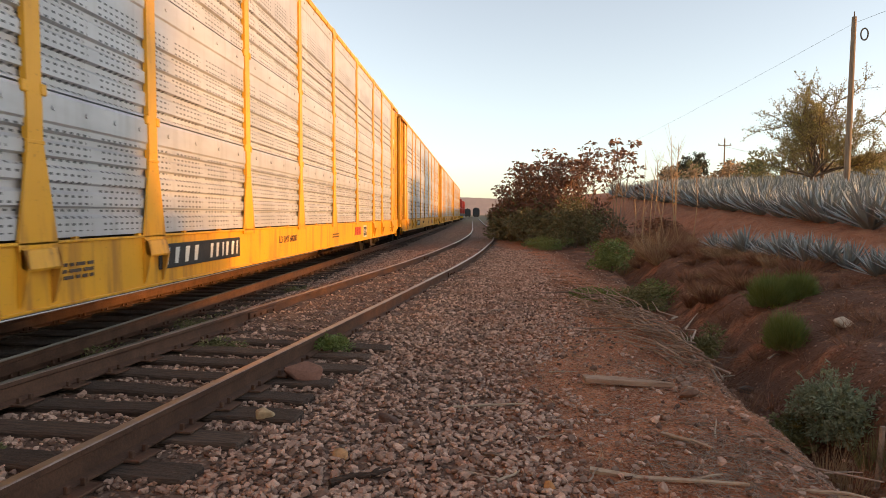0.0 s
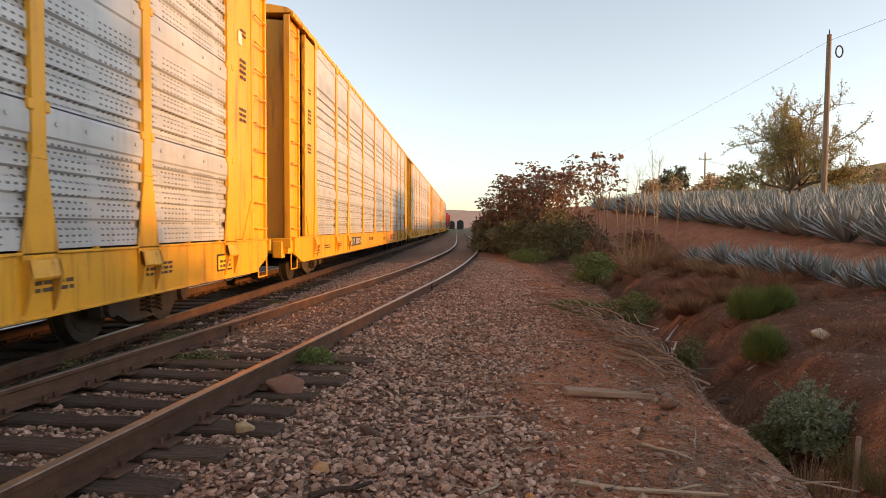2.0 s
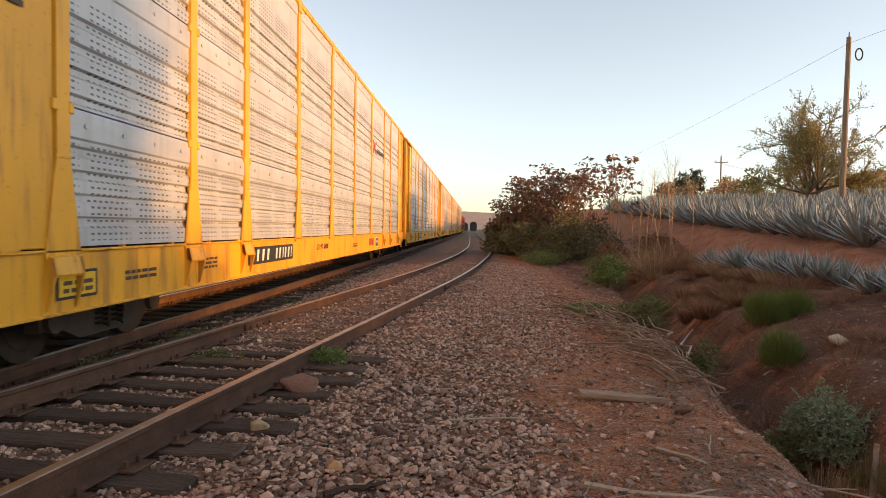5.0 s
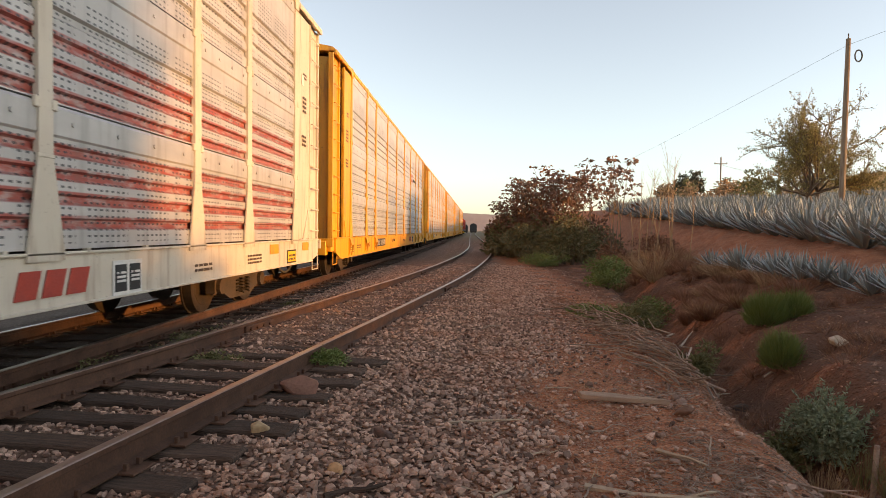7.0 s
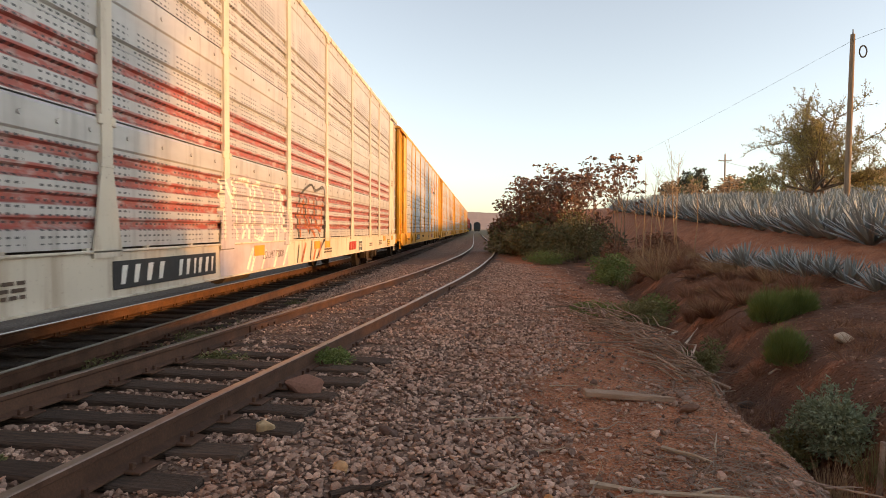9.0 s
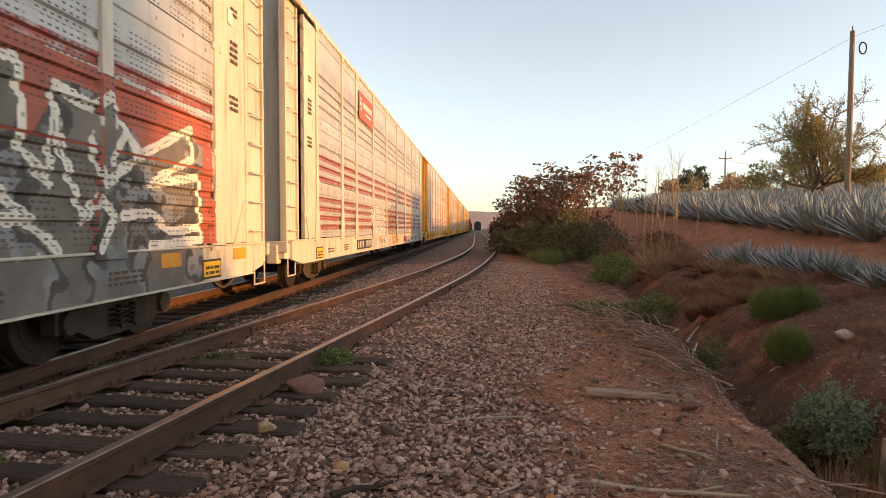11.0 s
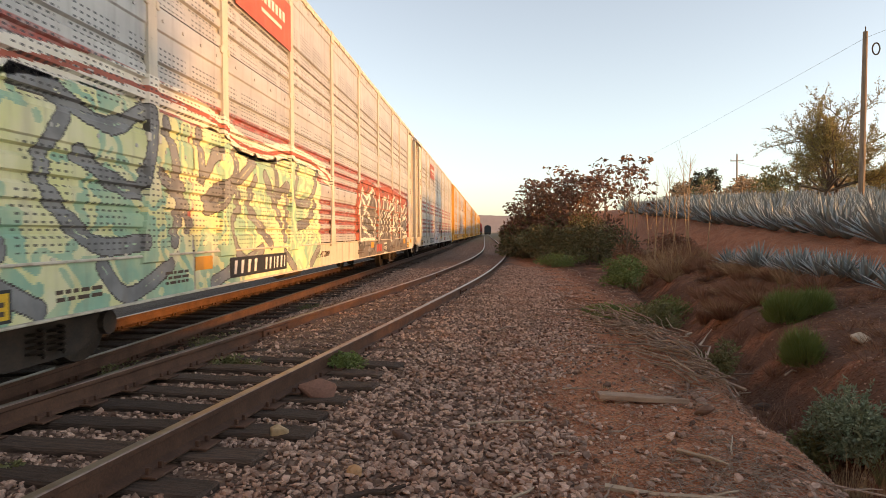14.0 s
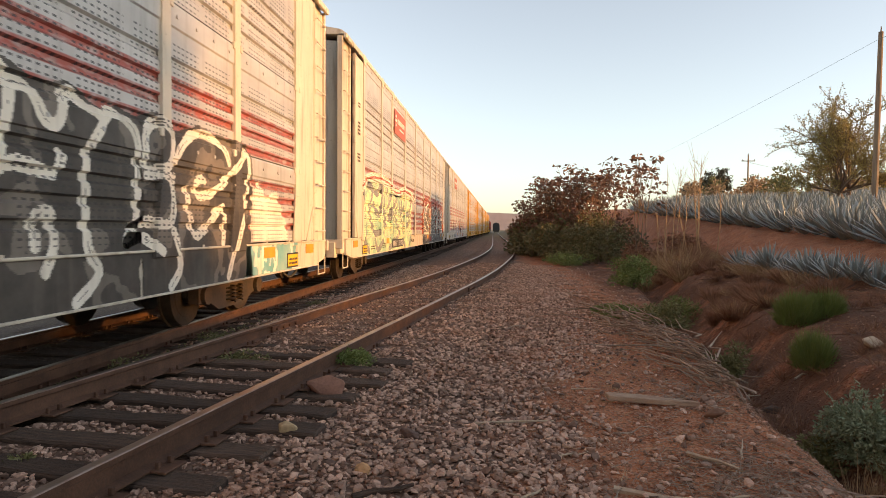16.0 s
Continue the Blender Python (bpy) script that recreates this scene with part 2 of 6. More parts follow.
def ground_material():
    n = Nodes("soil_and_ballast")
    x, y, z = n.xyz()
    broad, mid, fine = n.noise(0.55, 4.0), n.noise(3.0, 5.0), n.noise(30.0, 4.0)
    soil = n.mix(n.step(mid, 0.3, 0.7), (0.29, 0.092, 0.042), (0.46, 0.172, 0.083))
    soil = n.mix(n.math("MULTIPLY", n.step(fine, 0.5, 0.72), 0.5), soil, (0.50, 0.28, 0.18))
    grit = n.xyz(n.voronoi(70.0, "Color"))
    soil = n.mix(n.math("MULTIPLY", n.step(grit[0], 0.55, 0.95), 0.55), soil, (0.55, 0.34, 0.23))
    soil = n.mix(n.math("MULTIPLY", n.step(grit[1], 0.6, 0.95), 0.6), soil, (0.14, 0.055, 0.03))
    cell = n.voronoi(22.0, "Color")
    cx = n.xyz(cell)
    pebble = n.mix(cx[0], (0.16, 0.095, 0.068), (0.42, 0.28, 0.21))
    gap = n.step(n.voronoi(22.0), 0.25, 0.5)
    pebble = n.mix(n.math("MULTIPLY", gap, 0.75), pebble, (0.11, 0.062, 0.045))
    # red earth on the path's far side, ballast towards the tracks
    w = n.math("MULTIPLY_ADD", broad, 2.2, n.math("MULTIPLY_ADD", mid, 0.9, x))
    w = n.math("SUBTRACT", w, n.math("MULTIPLY", n.step(y, 7.0, 11.0), n.math("MULTIPLY", n.step(x, 2.6, 1.8), 0.9)))
    earth = n.step(w, 1.25, 2.3)
    col = n.mix(earth, pebble, soil)
    # darker scrub litter in the ditch and under the bushes
    litter = n.math("MULTIPLY", n.step(n.noise(1.4, 5.0), 0.26, 0.52), n.math("MULTIPLY", n.step(x, 2.0, 3.0), n.step(x, 7.5, 5.8)))
    col = n.mix(n.math("MULTIPLY", litter, 0.85), col, (0.095, 0.050, 0.033))
    # ground darker from the main line's near edge leftwards
    main_bed = n.step(x, MAIN_X + 1.6, MAIN_X + 1.1)
    col = n.mix(n.math("MULTIPLY", main_bed, 0.6), col, (0.06, 0.045, 0.035))
    far = n.step(y, 60.0, 160.0)
    dry = n.mix(n.noise(0.05, 4.0), (0.16, 0.13, 0.08), (0.30, 0.22, 0.13))
    col = n.mix(far, col, dry)
    h = n.math("MULTIPLY_ADD", gap, -0.6, n.math("MULTIPLY", fine, 0.6))
    return n.done(col, 0.92, 0.0, h, 0.8, 0.03, 0.25)


def spread(lo, a, b, hi, fine, n_lo, n_hi):
    """Steps: fine from a to b, growing towards lo and hi."""
    left = a - (a - lo) * (np.geomspace(1, 400, n_lo) - 1)[1:] / 399
    right = b + (hi - b) * (np.geomspace(1, 400, n_hi) - 1)[1:] / 399
    return np.concatenate([left[::-1], np.arange(a, b, fine), right])


def build_ground():
    xs = spread(-2500, -7, 11, 2500, 0.085, 34, 60)
    ys = spread(-600, -6, 26, 4000, 0.11, 36, 110)
    X, Y = np.meshgrid(xs, ys)
    Z = ground_z(X, Y)
    v = np.stack([X, Y, Z], -1).reshape(-1, 3)
    nx, ny = len(xs), len(ys)
    i = (np.arange(ny - 1)[:, None] * nx + np.arange(nx - 1)[None]).reshape(-1)
    f = np.stack([i, i + 1, i + nx + 1, i + nx], -1)
    ob = new("ground", raw("ground", v, f, ground_material(), True))
    tagged(ob, "reddish bare earth and grey-brown ballast with a ditch and a bank", "ground", "", "structure")


build_ground()


# ---- tracks ----
RAIL_SHAPE = [(-0.068, -0.170), (0.068, -0.170), (0.068, -0.158), (0.014, -0.140), (0.011, -0.050), (0.036, -0.036), (0.036, -0.006), (0.028, 0.0),
              (-0.028, 0.0), (-0.036, -0.006), (-0.036, -0.036), (-0.011, -0.050), (-0.014, -0.140), (-0.068, -0.158)]


def rail(name, ys, xs, top):
    n = len(RAIL_SHAPE)
    v, f = [], []
    for x, y in zip(xs, ys):
        v += [(x + a, y, top + b) for a, b in RAIL_SHAPE]
    for k in range(len(ys) - 1):
        f += [(k * n + i, k * n + (i + 1) % n, (k + 1) * n + (i + 1) % n, (k + 1) * n + i) for i in range(n)]
    me = raw(name, v, f, M["rail"])
    me.materials.append(M["railhead"])
    for p in me.polygons:
        if p.index % n in (6, 7, 8):
            p.material_index = 1
    return me


def track(name, label, centre, ys, top, tie_ys, seed):
    rng = random.Random(seed)
    thing = tagged(new(name), label, "track", "", "structure")
    for s in (-1, 1):
        put("rail", rail("rail", ys, centre(ys) + s * 0.7535, top), thing, None, "rust-brown steel rail with a worn head")
    tie_meshes = []
    for k in range(6):
        bm = bmesh.new()
        box(bm, -1.32 - 0.05 * (k % 3), 1.30 + 0.06 * (k % 2), -0.115, 0.115, -0.16, 0.0, 0.015)
        bmesh.ops.subdivide_edges(bm, edges=[e for e in bm.edges if abs(e.verts[0].co.x - e.verts[1].co.x) > 1], cuts=8)
        for v in bm.verts:
            v.co.z += 0.012 * noise.noise(v.co * 2.5 + Vector((k, 0, 0)))
            v.co.y += 0.012 * noise.noise(v.co * 3.1 + Vector((0, k, 9)))
        tie_meshes.append(mesh_of("tie", bm, M["tie"]))
    plate = bmesh.new()
    box(plate, -0.17, 0.17, -0.10, 0.10, 0.0, 0.016, 0.004)
    for sx in (-1, 1):
        for sy in (-1, 1):
            box(plate, sx * 0.088 - 0.014, sx * 0.088 + 0.014, sy * 0.055 - 0.014, sy * 0.055 + 0.014, 0.012, 0.055, 0.004)
    plate = mesh_of("tie_plate", plate, M["rail"])
    for y in tie_ys:
        x = float(centre(y))
        turn = -math.degrees(math.atan(float(centre(y + 0.5) - centre(y - 0.5)))) + rng.uniform(-2.5, 2.5)
        m = pose(x + rng.uniform(-0.08, 0.08), y, top - 0.176 + rng.uniform(-0.012, 0.004), 0, 0, turn)
        put("tie", rng.choice(tie_meshes), thing, m)
        if y < 30:
            for s in (-1, 1):
                put("tie_plate", plate, thing, pose(x + s * 0.7535, y, top - 0.176, 0, 0, turn))
    return thing


near = np.concatenate([np.arange(-3, 60, 0.75), np.arange(60, 430, 6.0)])
siding_track = track("siding_track", "rusty siding track on weathered timber ties in ballast", siding, near, SIDE_Z,
                     [-0.3 + 0.475 * k for k in range(150)], 4)
main_ys = np.concatenate([np.arange(-140, 60, 5.0), np.arange(60, 640, 20.0)])
main_track = track("main_track", "main line track with dirty brown rails under the train", lambda y: np.asarray(y, float) * 0 + MAIN_X, main_ys, MAIN_Z,
                   [1.0 + 0.55 * k for k in range(130)], 5)
# joint bars bolted over the rail ends
for rx, ry in ((-0.7535, 8.3), (0.7535, 14.2), (-0.7535, 19.3)):
    bm = bmesh.new()
    for s in (-1, 1):
        box(bm, s * 0.03 - 0.016, s * 0.03 + 0.016, -0.38, 0.38, -0.145, -0.045, 0.006)
        for k in range(4):
            rod(bm, (s * 0.03, -0.27 + 0.18 * k, -0.092), (s * 0.068, -0.27 + 0.18 * k, -0.092), 0.018)
    ob = part("joint_bar", bm, M["rail"], siding_track, "bolted rusty joint bar")
    ob.matrix_basis = pose(float(siding(ry)) + rx, ry, SIDE_Z, 0, 0, -math.degrees(math.atan(float(siding(ry + 0.5) - siding(ry - 0.5)))))


# ---- the train ----
PITCH = 27.5                        # one car, coupler to coupler
HALF = PITCH / 2
SIDE = 1.55                         # half width of a car
TOP = 5.50                          # top of the side sheets over the rail
END = HALF - 0.68                   # outer face of the corner posts
POSTS = (-11.15, -8.72, -6.95, -4.20, -1.40, 1.40, 4.20, 6.95, 8.72, 11.15)    # side posts along a car
TIERS = ((1.10, 2.27, (1.32, 1.52, 1.72, 1.92)), (2.285, 3.63, (2.36, 2.59, 2.80, 3.03)), (3.645, TOP, (3.85, 4.07, 4.29, 4.51)))
CACHE = {}


def cached(key, make):
    if key not in CACHE:
        CACHE[key] = make()
    return CACHE[key]


def panel_mesh(mat, tier, bay):
    """One sheet of one bay, its ribs pressed in, its slots left to the colour; z is the height over the rail."""
    lo, hi, ribs = TIERS[tier]
    pts = [(0.0, lo)]
    for r in ribs:
        pts += [(0.0, r - 0.060), (-0.038, r - 0.030), (-0.038, r + 0.022), (0.0, r + 0.040)]
    pts += [(0.0, hi - 0.26), (0.014, hi - 0.24), (0.014, hi - 0.03), (0.0, hi)]
    h = bay / 2 - 0.02
    v, f = [], []
    for y in (-h, h):
        v += [(a, y, z) for a, z in pts]
    for y in (-h, h):
        v += [(-0.08, y, z) for a, z in pts]
    n = len(pts)
    for i in range(n - 1):
        f.append((i, n + i, n + i + 1, i + 1))
        f.append((2 * n + i, 2 * n + i + 1, 3 * n + i + 1, 3 * n + i))
        f.append((i, i + 1, 2 * n + i + 1, 2 * n + i))
        f.append((n + i, 3 * n + i, 3 * n + i + 1, n + i + 1))
    f += [(0, 2 * n, 3 * n, n), (n - 1, 2 * n - 1, 4 * n - 1, 3 * n - 1)]
    # bolt heads along the plain band
    bm = bmesh.new()
    me = raw("panel", v, f, mat)
    bm.from_mesh(me)
    bpy.data.meshes.remove(me)
    for k in range(4):
        y = -h + (k + 0.5) * 2 * h / 4
        rod(bm, (0.010, y, hi - 0.13), (0.026, y, hi - 0.13), 0.022)
    return mesh_of("panel", bm, mat)


def post_mesh(mat):
    """A side post: a channel that flares into a gusset over the sill."""
    bm = bmesh.new()
    w = 0.085
    front = [(-w, TOP), (-w, 1.85), (-0.22, 1.09), (-0.22, 1.01), (0.22, 1.01), (0.22, 1.09), (w, 1.85), (w, TOP)]
    prism(bm, front, 0, 0.012, 0.030)
    box(bm, -0.02, 0.014, -w, -w + 0.02, 1.2, TOP)
    box(bm, -0.02, 0.014, w - 0.02, w, 1.2, TOP)
    box(bm, 0.020, 0.036, -0.10, 0.10, 1.83, 1.86, 0.004)
    for z in (2.27, 3.63):
        for s in (-1, 1):
            box(bm, 0.0, 0.04, s * 0.10 - 0.035, s * 0.10 + 0.035, z - 0.06, z + 0.03, 0.008)
    return mesh_of("post", bm, mat)


def bracket_mesh(mat):
    """The jacking bracket under a post, sloping out from the sill."""
    bm = bmesh.new()
    outline = [(0.0, 1.05), (0.055, 1.02), (0.085, 0.88), (0.02, 0.60), (0.0, 0.58)]
    for y in (-0.20, 0.17):
        prism(bm, outline, 1, y, y + 0.03)
    prism(bm, [(0.02, 1.035), (0.055, 1.02), (0.085, 0.88), (0.075, 0.86), (0.03, 0.90)], 1, -0.20, 0.20)
    return mesh_of("post_bracket", bm, mat)


def sill_mesh(mat):
    """The deep side sill with its lower flange; the white cars' sill is shallower."""
    bm = bmesh.new()
    e = HALF - 0.86
    low = 0.54 if mat == M["yellow"] else 0.615
    face = [(-e, 1.07), (-e, 0.72), (-e + 0.5, low + 0.02), (e - 0.5, low + 0.02), (e, 0.72), (e, 1.07)]
    prism(bm, face, 0, -0.05, 0.0)
    box(bm, -0.09, 0.035, -e + 0.5, e - 0.5, low, low + 0.022, 0.004)
    box(bm, -0.05, 0.03, -e, e, 1.055, 1.08, 0.006)
    for k in range(23):
        y = -11 + k
        box(bm, -0.03, 0.012, y - 0.25, y - 0.20, 1.08, 1.105)
    return mesh_of("side_sill", bm, mat)


def end_plate_mesh(mat):
    """The plain plate between the last post and the ladder, with its hinge blocks and gusset."""
    bm = bmesh.new()
    a, b = HALF - 2.50, HALF - 1.60
    box(bm, -0.05, 0.012, a, b, 1.09, TOP - 0.12, 0.012)
    box(bm, -0.03, 0.035, b - 0.04, b, 1.09, TOP - 0.12, 0.008)
    for k in range(9):
        box(bm, 0.0, 0.045, b - 0.03, b + 0.05, 1.5 + 0.45 * k, 1.60 + 0.45 * k, 0.01)
    prism(bm, [(b - 0.50, 1.08), (b - 0.30, 1.08), (b - 0.06, 1.62), (b - 0.10, 1.70)], 0, 0.01, 0.03)
    return mesh_of("end_plate", bm, mat)


def ladder_mesh(mat):
    """The corner post, a tall channel, with rungs across it."""
    bm = bmesh.new()
    a, b = HALF - 1.40, END
    box(bm, -0.10, -0.03, a, b, 1.02, TOP, 0.008)
    for y in (a, b):
        box(bm, -0.10, 0.02, y - 0.03, y + 0.03, 1.02, TOP, 0.008)
    for k in range(10):
        z = 1.25 + 0.44 * k
        rod(bm, (0.05, a + 0.10, z), (0.05, b - 0.08, z), 0.013)
        for y in (a + 0.10, b - 0.08):
            rod(bm, (-0.03, y, z), (0.05, y, z), 0.013)
    return mesh_of("ladder", bm, mat)


def end_door_mesh(mat):
    """The folding end doors: a shallow bow with ribs, as wide as the car."""
    bm = bmesh.new()
    bow = [(-1.42, HALF - 1.440), (-1.42, HALF - 0.970), (-1.34, HALF - 0.880), (-1.0, HALF - 0.800), (-0.93, HALF - 0.795), (-0.92, HALF - 0.720), (-0.86, HALF - 0.720), (-0.85, HALF - 0.790),
           (-0.33, HALF - 0.750), (-0.32, HALF - 0.680), (-0.26, HALF - 0.680), (-0.25, HALF - 0.740), (0.25, HALF - 0.740), (0.26, HALF - 0.680), (0.32, HALF - 0.680),
           (0.33, HALF - 0.750), (0.85, HALF - 0.790), (0.86, HALF - 0.720), (0.92, HALF - 0.720), (0.93, HALF - 0.795), (1.0, HALF - 0.800),
           (1.34, HALF - 0.880), (1.42, HALF - 0.970), (1.42, HALF - 1.440)]
    prism(bm, bow, 2, 1.02, TOP - 0.05)
    return mesh_of("end_door", bm, mat)


def roof_mesh(mat):
    bm = bmesh.new()
    n, e = 8, END - 0.02
    arc = [(SIDE * 1.01 * math.cos(math.pi * k / n), TOP + 0.05 + 0.22 * math.sin(math.pi * k / n) ** 0.8) for k in range(n + 1)]
    prism(bm, arc, 1, -e, e)
    for k in range(21):
        y = -e + 0.15 + k * (2 * e - 0.3) / 20
        prism(bm, [(1.006 * x, z + 0.022) for x, z in arc], 1, y - 0.03, y + 0.03)
    return mesh_of("roof", bm, mat)


def top_rail_mesh(mat):
    """The angle along the eaves with its row of bolted cleats."""
    bm = bmesh.new()
    e = END
    box(bm, -0.03, 0.04, -e, e, TOP - 0.04, TOP + 0.07, 0.012)
    for k in range(52):
        y = -e + 0.2 + k * (2 * e - 0.4) / 51
        box(bm, 0.03, 0.055, y - 0.045, y + 0.045, TOP - 0.07, TOP + 0.04, 0.006)
    for p in POSTS:
        box(bm, 0.02, 0.05, p - 0.11, p + 0.11, TOP - 0.16, TOP + 0.08, 0.01)
    return mesh_of("top_rail", bm, mat)


def underframe_mesh(mat):
    bm = bmesh.new()
    e = HALF - 0.75
    box(bm, -1.46, 1.46, -e, e, 0.86, 1.06, 0.01)
    box(bm, -0.28, 0.28, -e - 0.2, e + 0.2, 0.50, 0.87, 0.02)
    for k in range(-6, 7):
        box(bm, -1.45, 1.45, 1.55 * k - 0.05, 1.55 * k + 0.05, 0.62, 0.88)
    rod(bm, (-0.9, -6, 0.62), (-0.9, 6, 0.62), 0.03)
    rod(bm, (0.75, -2.6, 0.55), (0.75, -1.5, 0.55), 0.17, None, 12)
    return mesh_of("underframe", bm, mat)


def inner_mesh(mat):
    return mesh_of("inner_wall", box(bmesh.new(), -1.36, 1.36, -HALF + 1.0, HALF - 1.0, 1.06, TOP - 0.01), mat)


def platform_mesh(mat):
    """End step, striker and buffer beam."""
    bm = bmesh.new()
    box(bm, -1.5, 1.5, HALF - 1.0, HALF - 0.60, 0.74, 1.02, 0.02)
    box(bm, -1.55, 1.55, HALF - 0.62, HALF - 0.55, 0.86, 1.06, 0.01)
    box(bm, -0.35, 0.35, HALF - 0.55, HALF - 0.30, 0.55, 0.98, 0.03)
    for s in (-1, 1):
        box(bm, s * 1.28 - 0.10, s * 1.28 + 0.10, HALF - 0.74, HALF - 0.52, 0.66, 1.0, 0.015)
    return mesh_of("end_platform", bm, mat)


def coupler_mesh(mat):
    bm = bmesh.new()
    box(bm, -0.09, 0.09, HALF - 0.6, HALF - 0.12, 0.62, 0.82, 0.02)
    box(bm, -0.17, 0.12, HALF - 0.22, HALF + 0.02, 0.58, 0.86, 0.04)
    return mesh_of("coupler", bm, mat)


def step_mesh(mat):
    bm = bmesh.new()
    for y in (HALF - 1.15, HALF - 0.70):
        rod(bm, (0, y, 0.75), (0, y, 0.42), 0.013)
    for z in (0.43,):
        rod(bm, (0, HALF - 1.15, z), (0, HALF - 0.70, z), 0.013)
    return mesh_of("step", bm, mat)


def hose_mesh(mat):
    bm = bmesh.new()
    pts = [Vector((0.45 + 0.05 * k, HALF - 0.45 + 0.07 * k, 0.62 - 0.32 * math.sin(math.pi * k / 7))) for k in range(8)]
    for a, b in zip(pts, pts[1:]):
        rod(bm, a, b, 0.03)
    return mesh_of("air_hose", bm, mat)


def sideframe_mesh(mat):
    bm = bmesh.new()
    out = [(-1.05, 0.50), (-1.05, 0.30), (-0.75, 0.30), (-0.45, 0.17), (0.45, 0.17), (0.75, 0.30), (1.05, 0.30), (1.05, 0.50), (0.70, 0.62), (0.40, 0.72), (-0.40, 0.72), (-0.70, 0.62)]
    for s in (-1, 1):
        prism(bm, out, 0, s * 1.0 - 0.07, s * 1.0 + 0.07)
        for y in (-0.89, 0.89):
            rod(bm, (s * 0.98, y, 0.40), (s * 1.13, y, 0.40), 0.12, None, 10)
    box(bm, -1.05, 1.05, -0.18, 0.18, 0.45, 0.66, 0.02)
    return mesh_of("truck_frame", bm, mat)


def spring_mesh(mat):
    """A coil spring: a bar wound round an upright."""
    bm = bmesh.new()
    coil = [Vector((0.075 * math.cos(k * 0.785), 0.075 * math.sin(k * 0.785), 0.24 + 0.0066 * k)) for k in range(38)]
    for a, b in zip(coil, coil[1:]):
        rod(bm, a, b + (b - a) * 0.1, 0.016, None, 5)
    return mesh_of("spring", bm, mat)


def wheelset_mesh(mat):
    bm = bmesh.new()
    rod(bm, (-0.95, 0, 0), (0.95, 0, 0), 0.085, None, 10)
    for s in (-1, 1):
        rod(bm, (s * 0.69, 0, 0), (s * 0.82, 0, 0), 0.42, 0.415, 28)
        rod(bm, (s * 0.665, 0, 0), (s * 0.69, 0, 0), 0.448, None, 28)
        rod(bm, (s * 0.80, 0, 0), (s * 0.825, 0, 0), 0.33, 0.30, 20)
        rod(bm, (s * 0.70, 0, 0), (s * 0.90, 0, 0), 0.13, None, 12)
        for k in range(3):
            a = 2.094 * k
            rod(bm, (s * 0.90, 0.06 * math.cos(a), 0.06 * math.sin(a)), (s * 0.965, 0.06 * math.cos(a), 0.06 * math.sin(a)), 0.02)
    return mesh_of("wheelset", bm, mat)


def bars_mesh(mat, rows, width, height):
    """Writing too small to read: plain bars."""
    bm = bmesh.new()
    rng = random.Random(rows * 7 + int(width * 100))
    for r in range(rows):
        z, y = height * (rows - 1 - r) / max(rows, 1), 0.0
        while y < width:
            w = rng.uniform(0.05, 0.16)
            box(bm, 0.0, 0.004, -y - min(w, width - y), -y, z, z + 0.55 * height / rows)
            y += w + 0.035
    return mesh_of("lettering", bm, mat)


def text_mesh(words, size, mat, slant=0.0):
    """Words as flat letters that read on a car's side seen from +x."""
    c = bpy.data.curves.new("words", "FONT")
    c.body, c.size, c.shear, c.extrude = words, size, slant, 0.002
    ob = new("words", c)
    me = bpy.data.meshes.new_from_object(ob.evaluated_get(bpy.context.evaluated_depsgraph_get()))
    bpy.data.objects.remove(ob)
    bpy.data.curves.remove(c)
    me.transform(Matrix(((0, 0, 1, 0), (1, 0, 0, 0), (0, 1, 0, 0), (0, 0, 0, 1))))
    me.materials.clear()
    me.materials.append(mat)
    return me


WHEELS = []


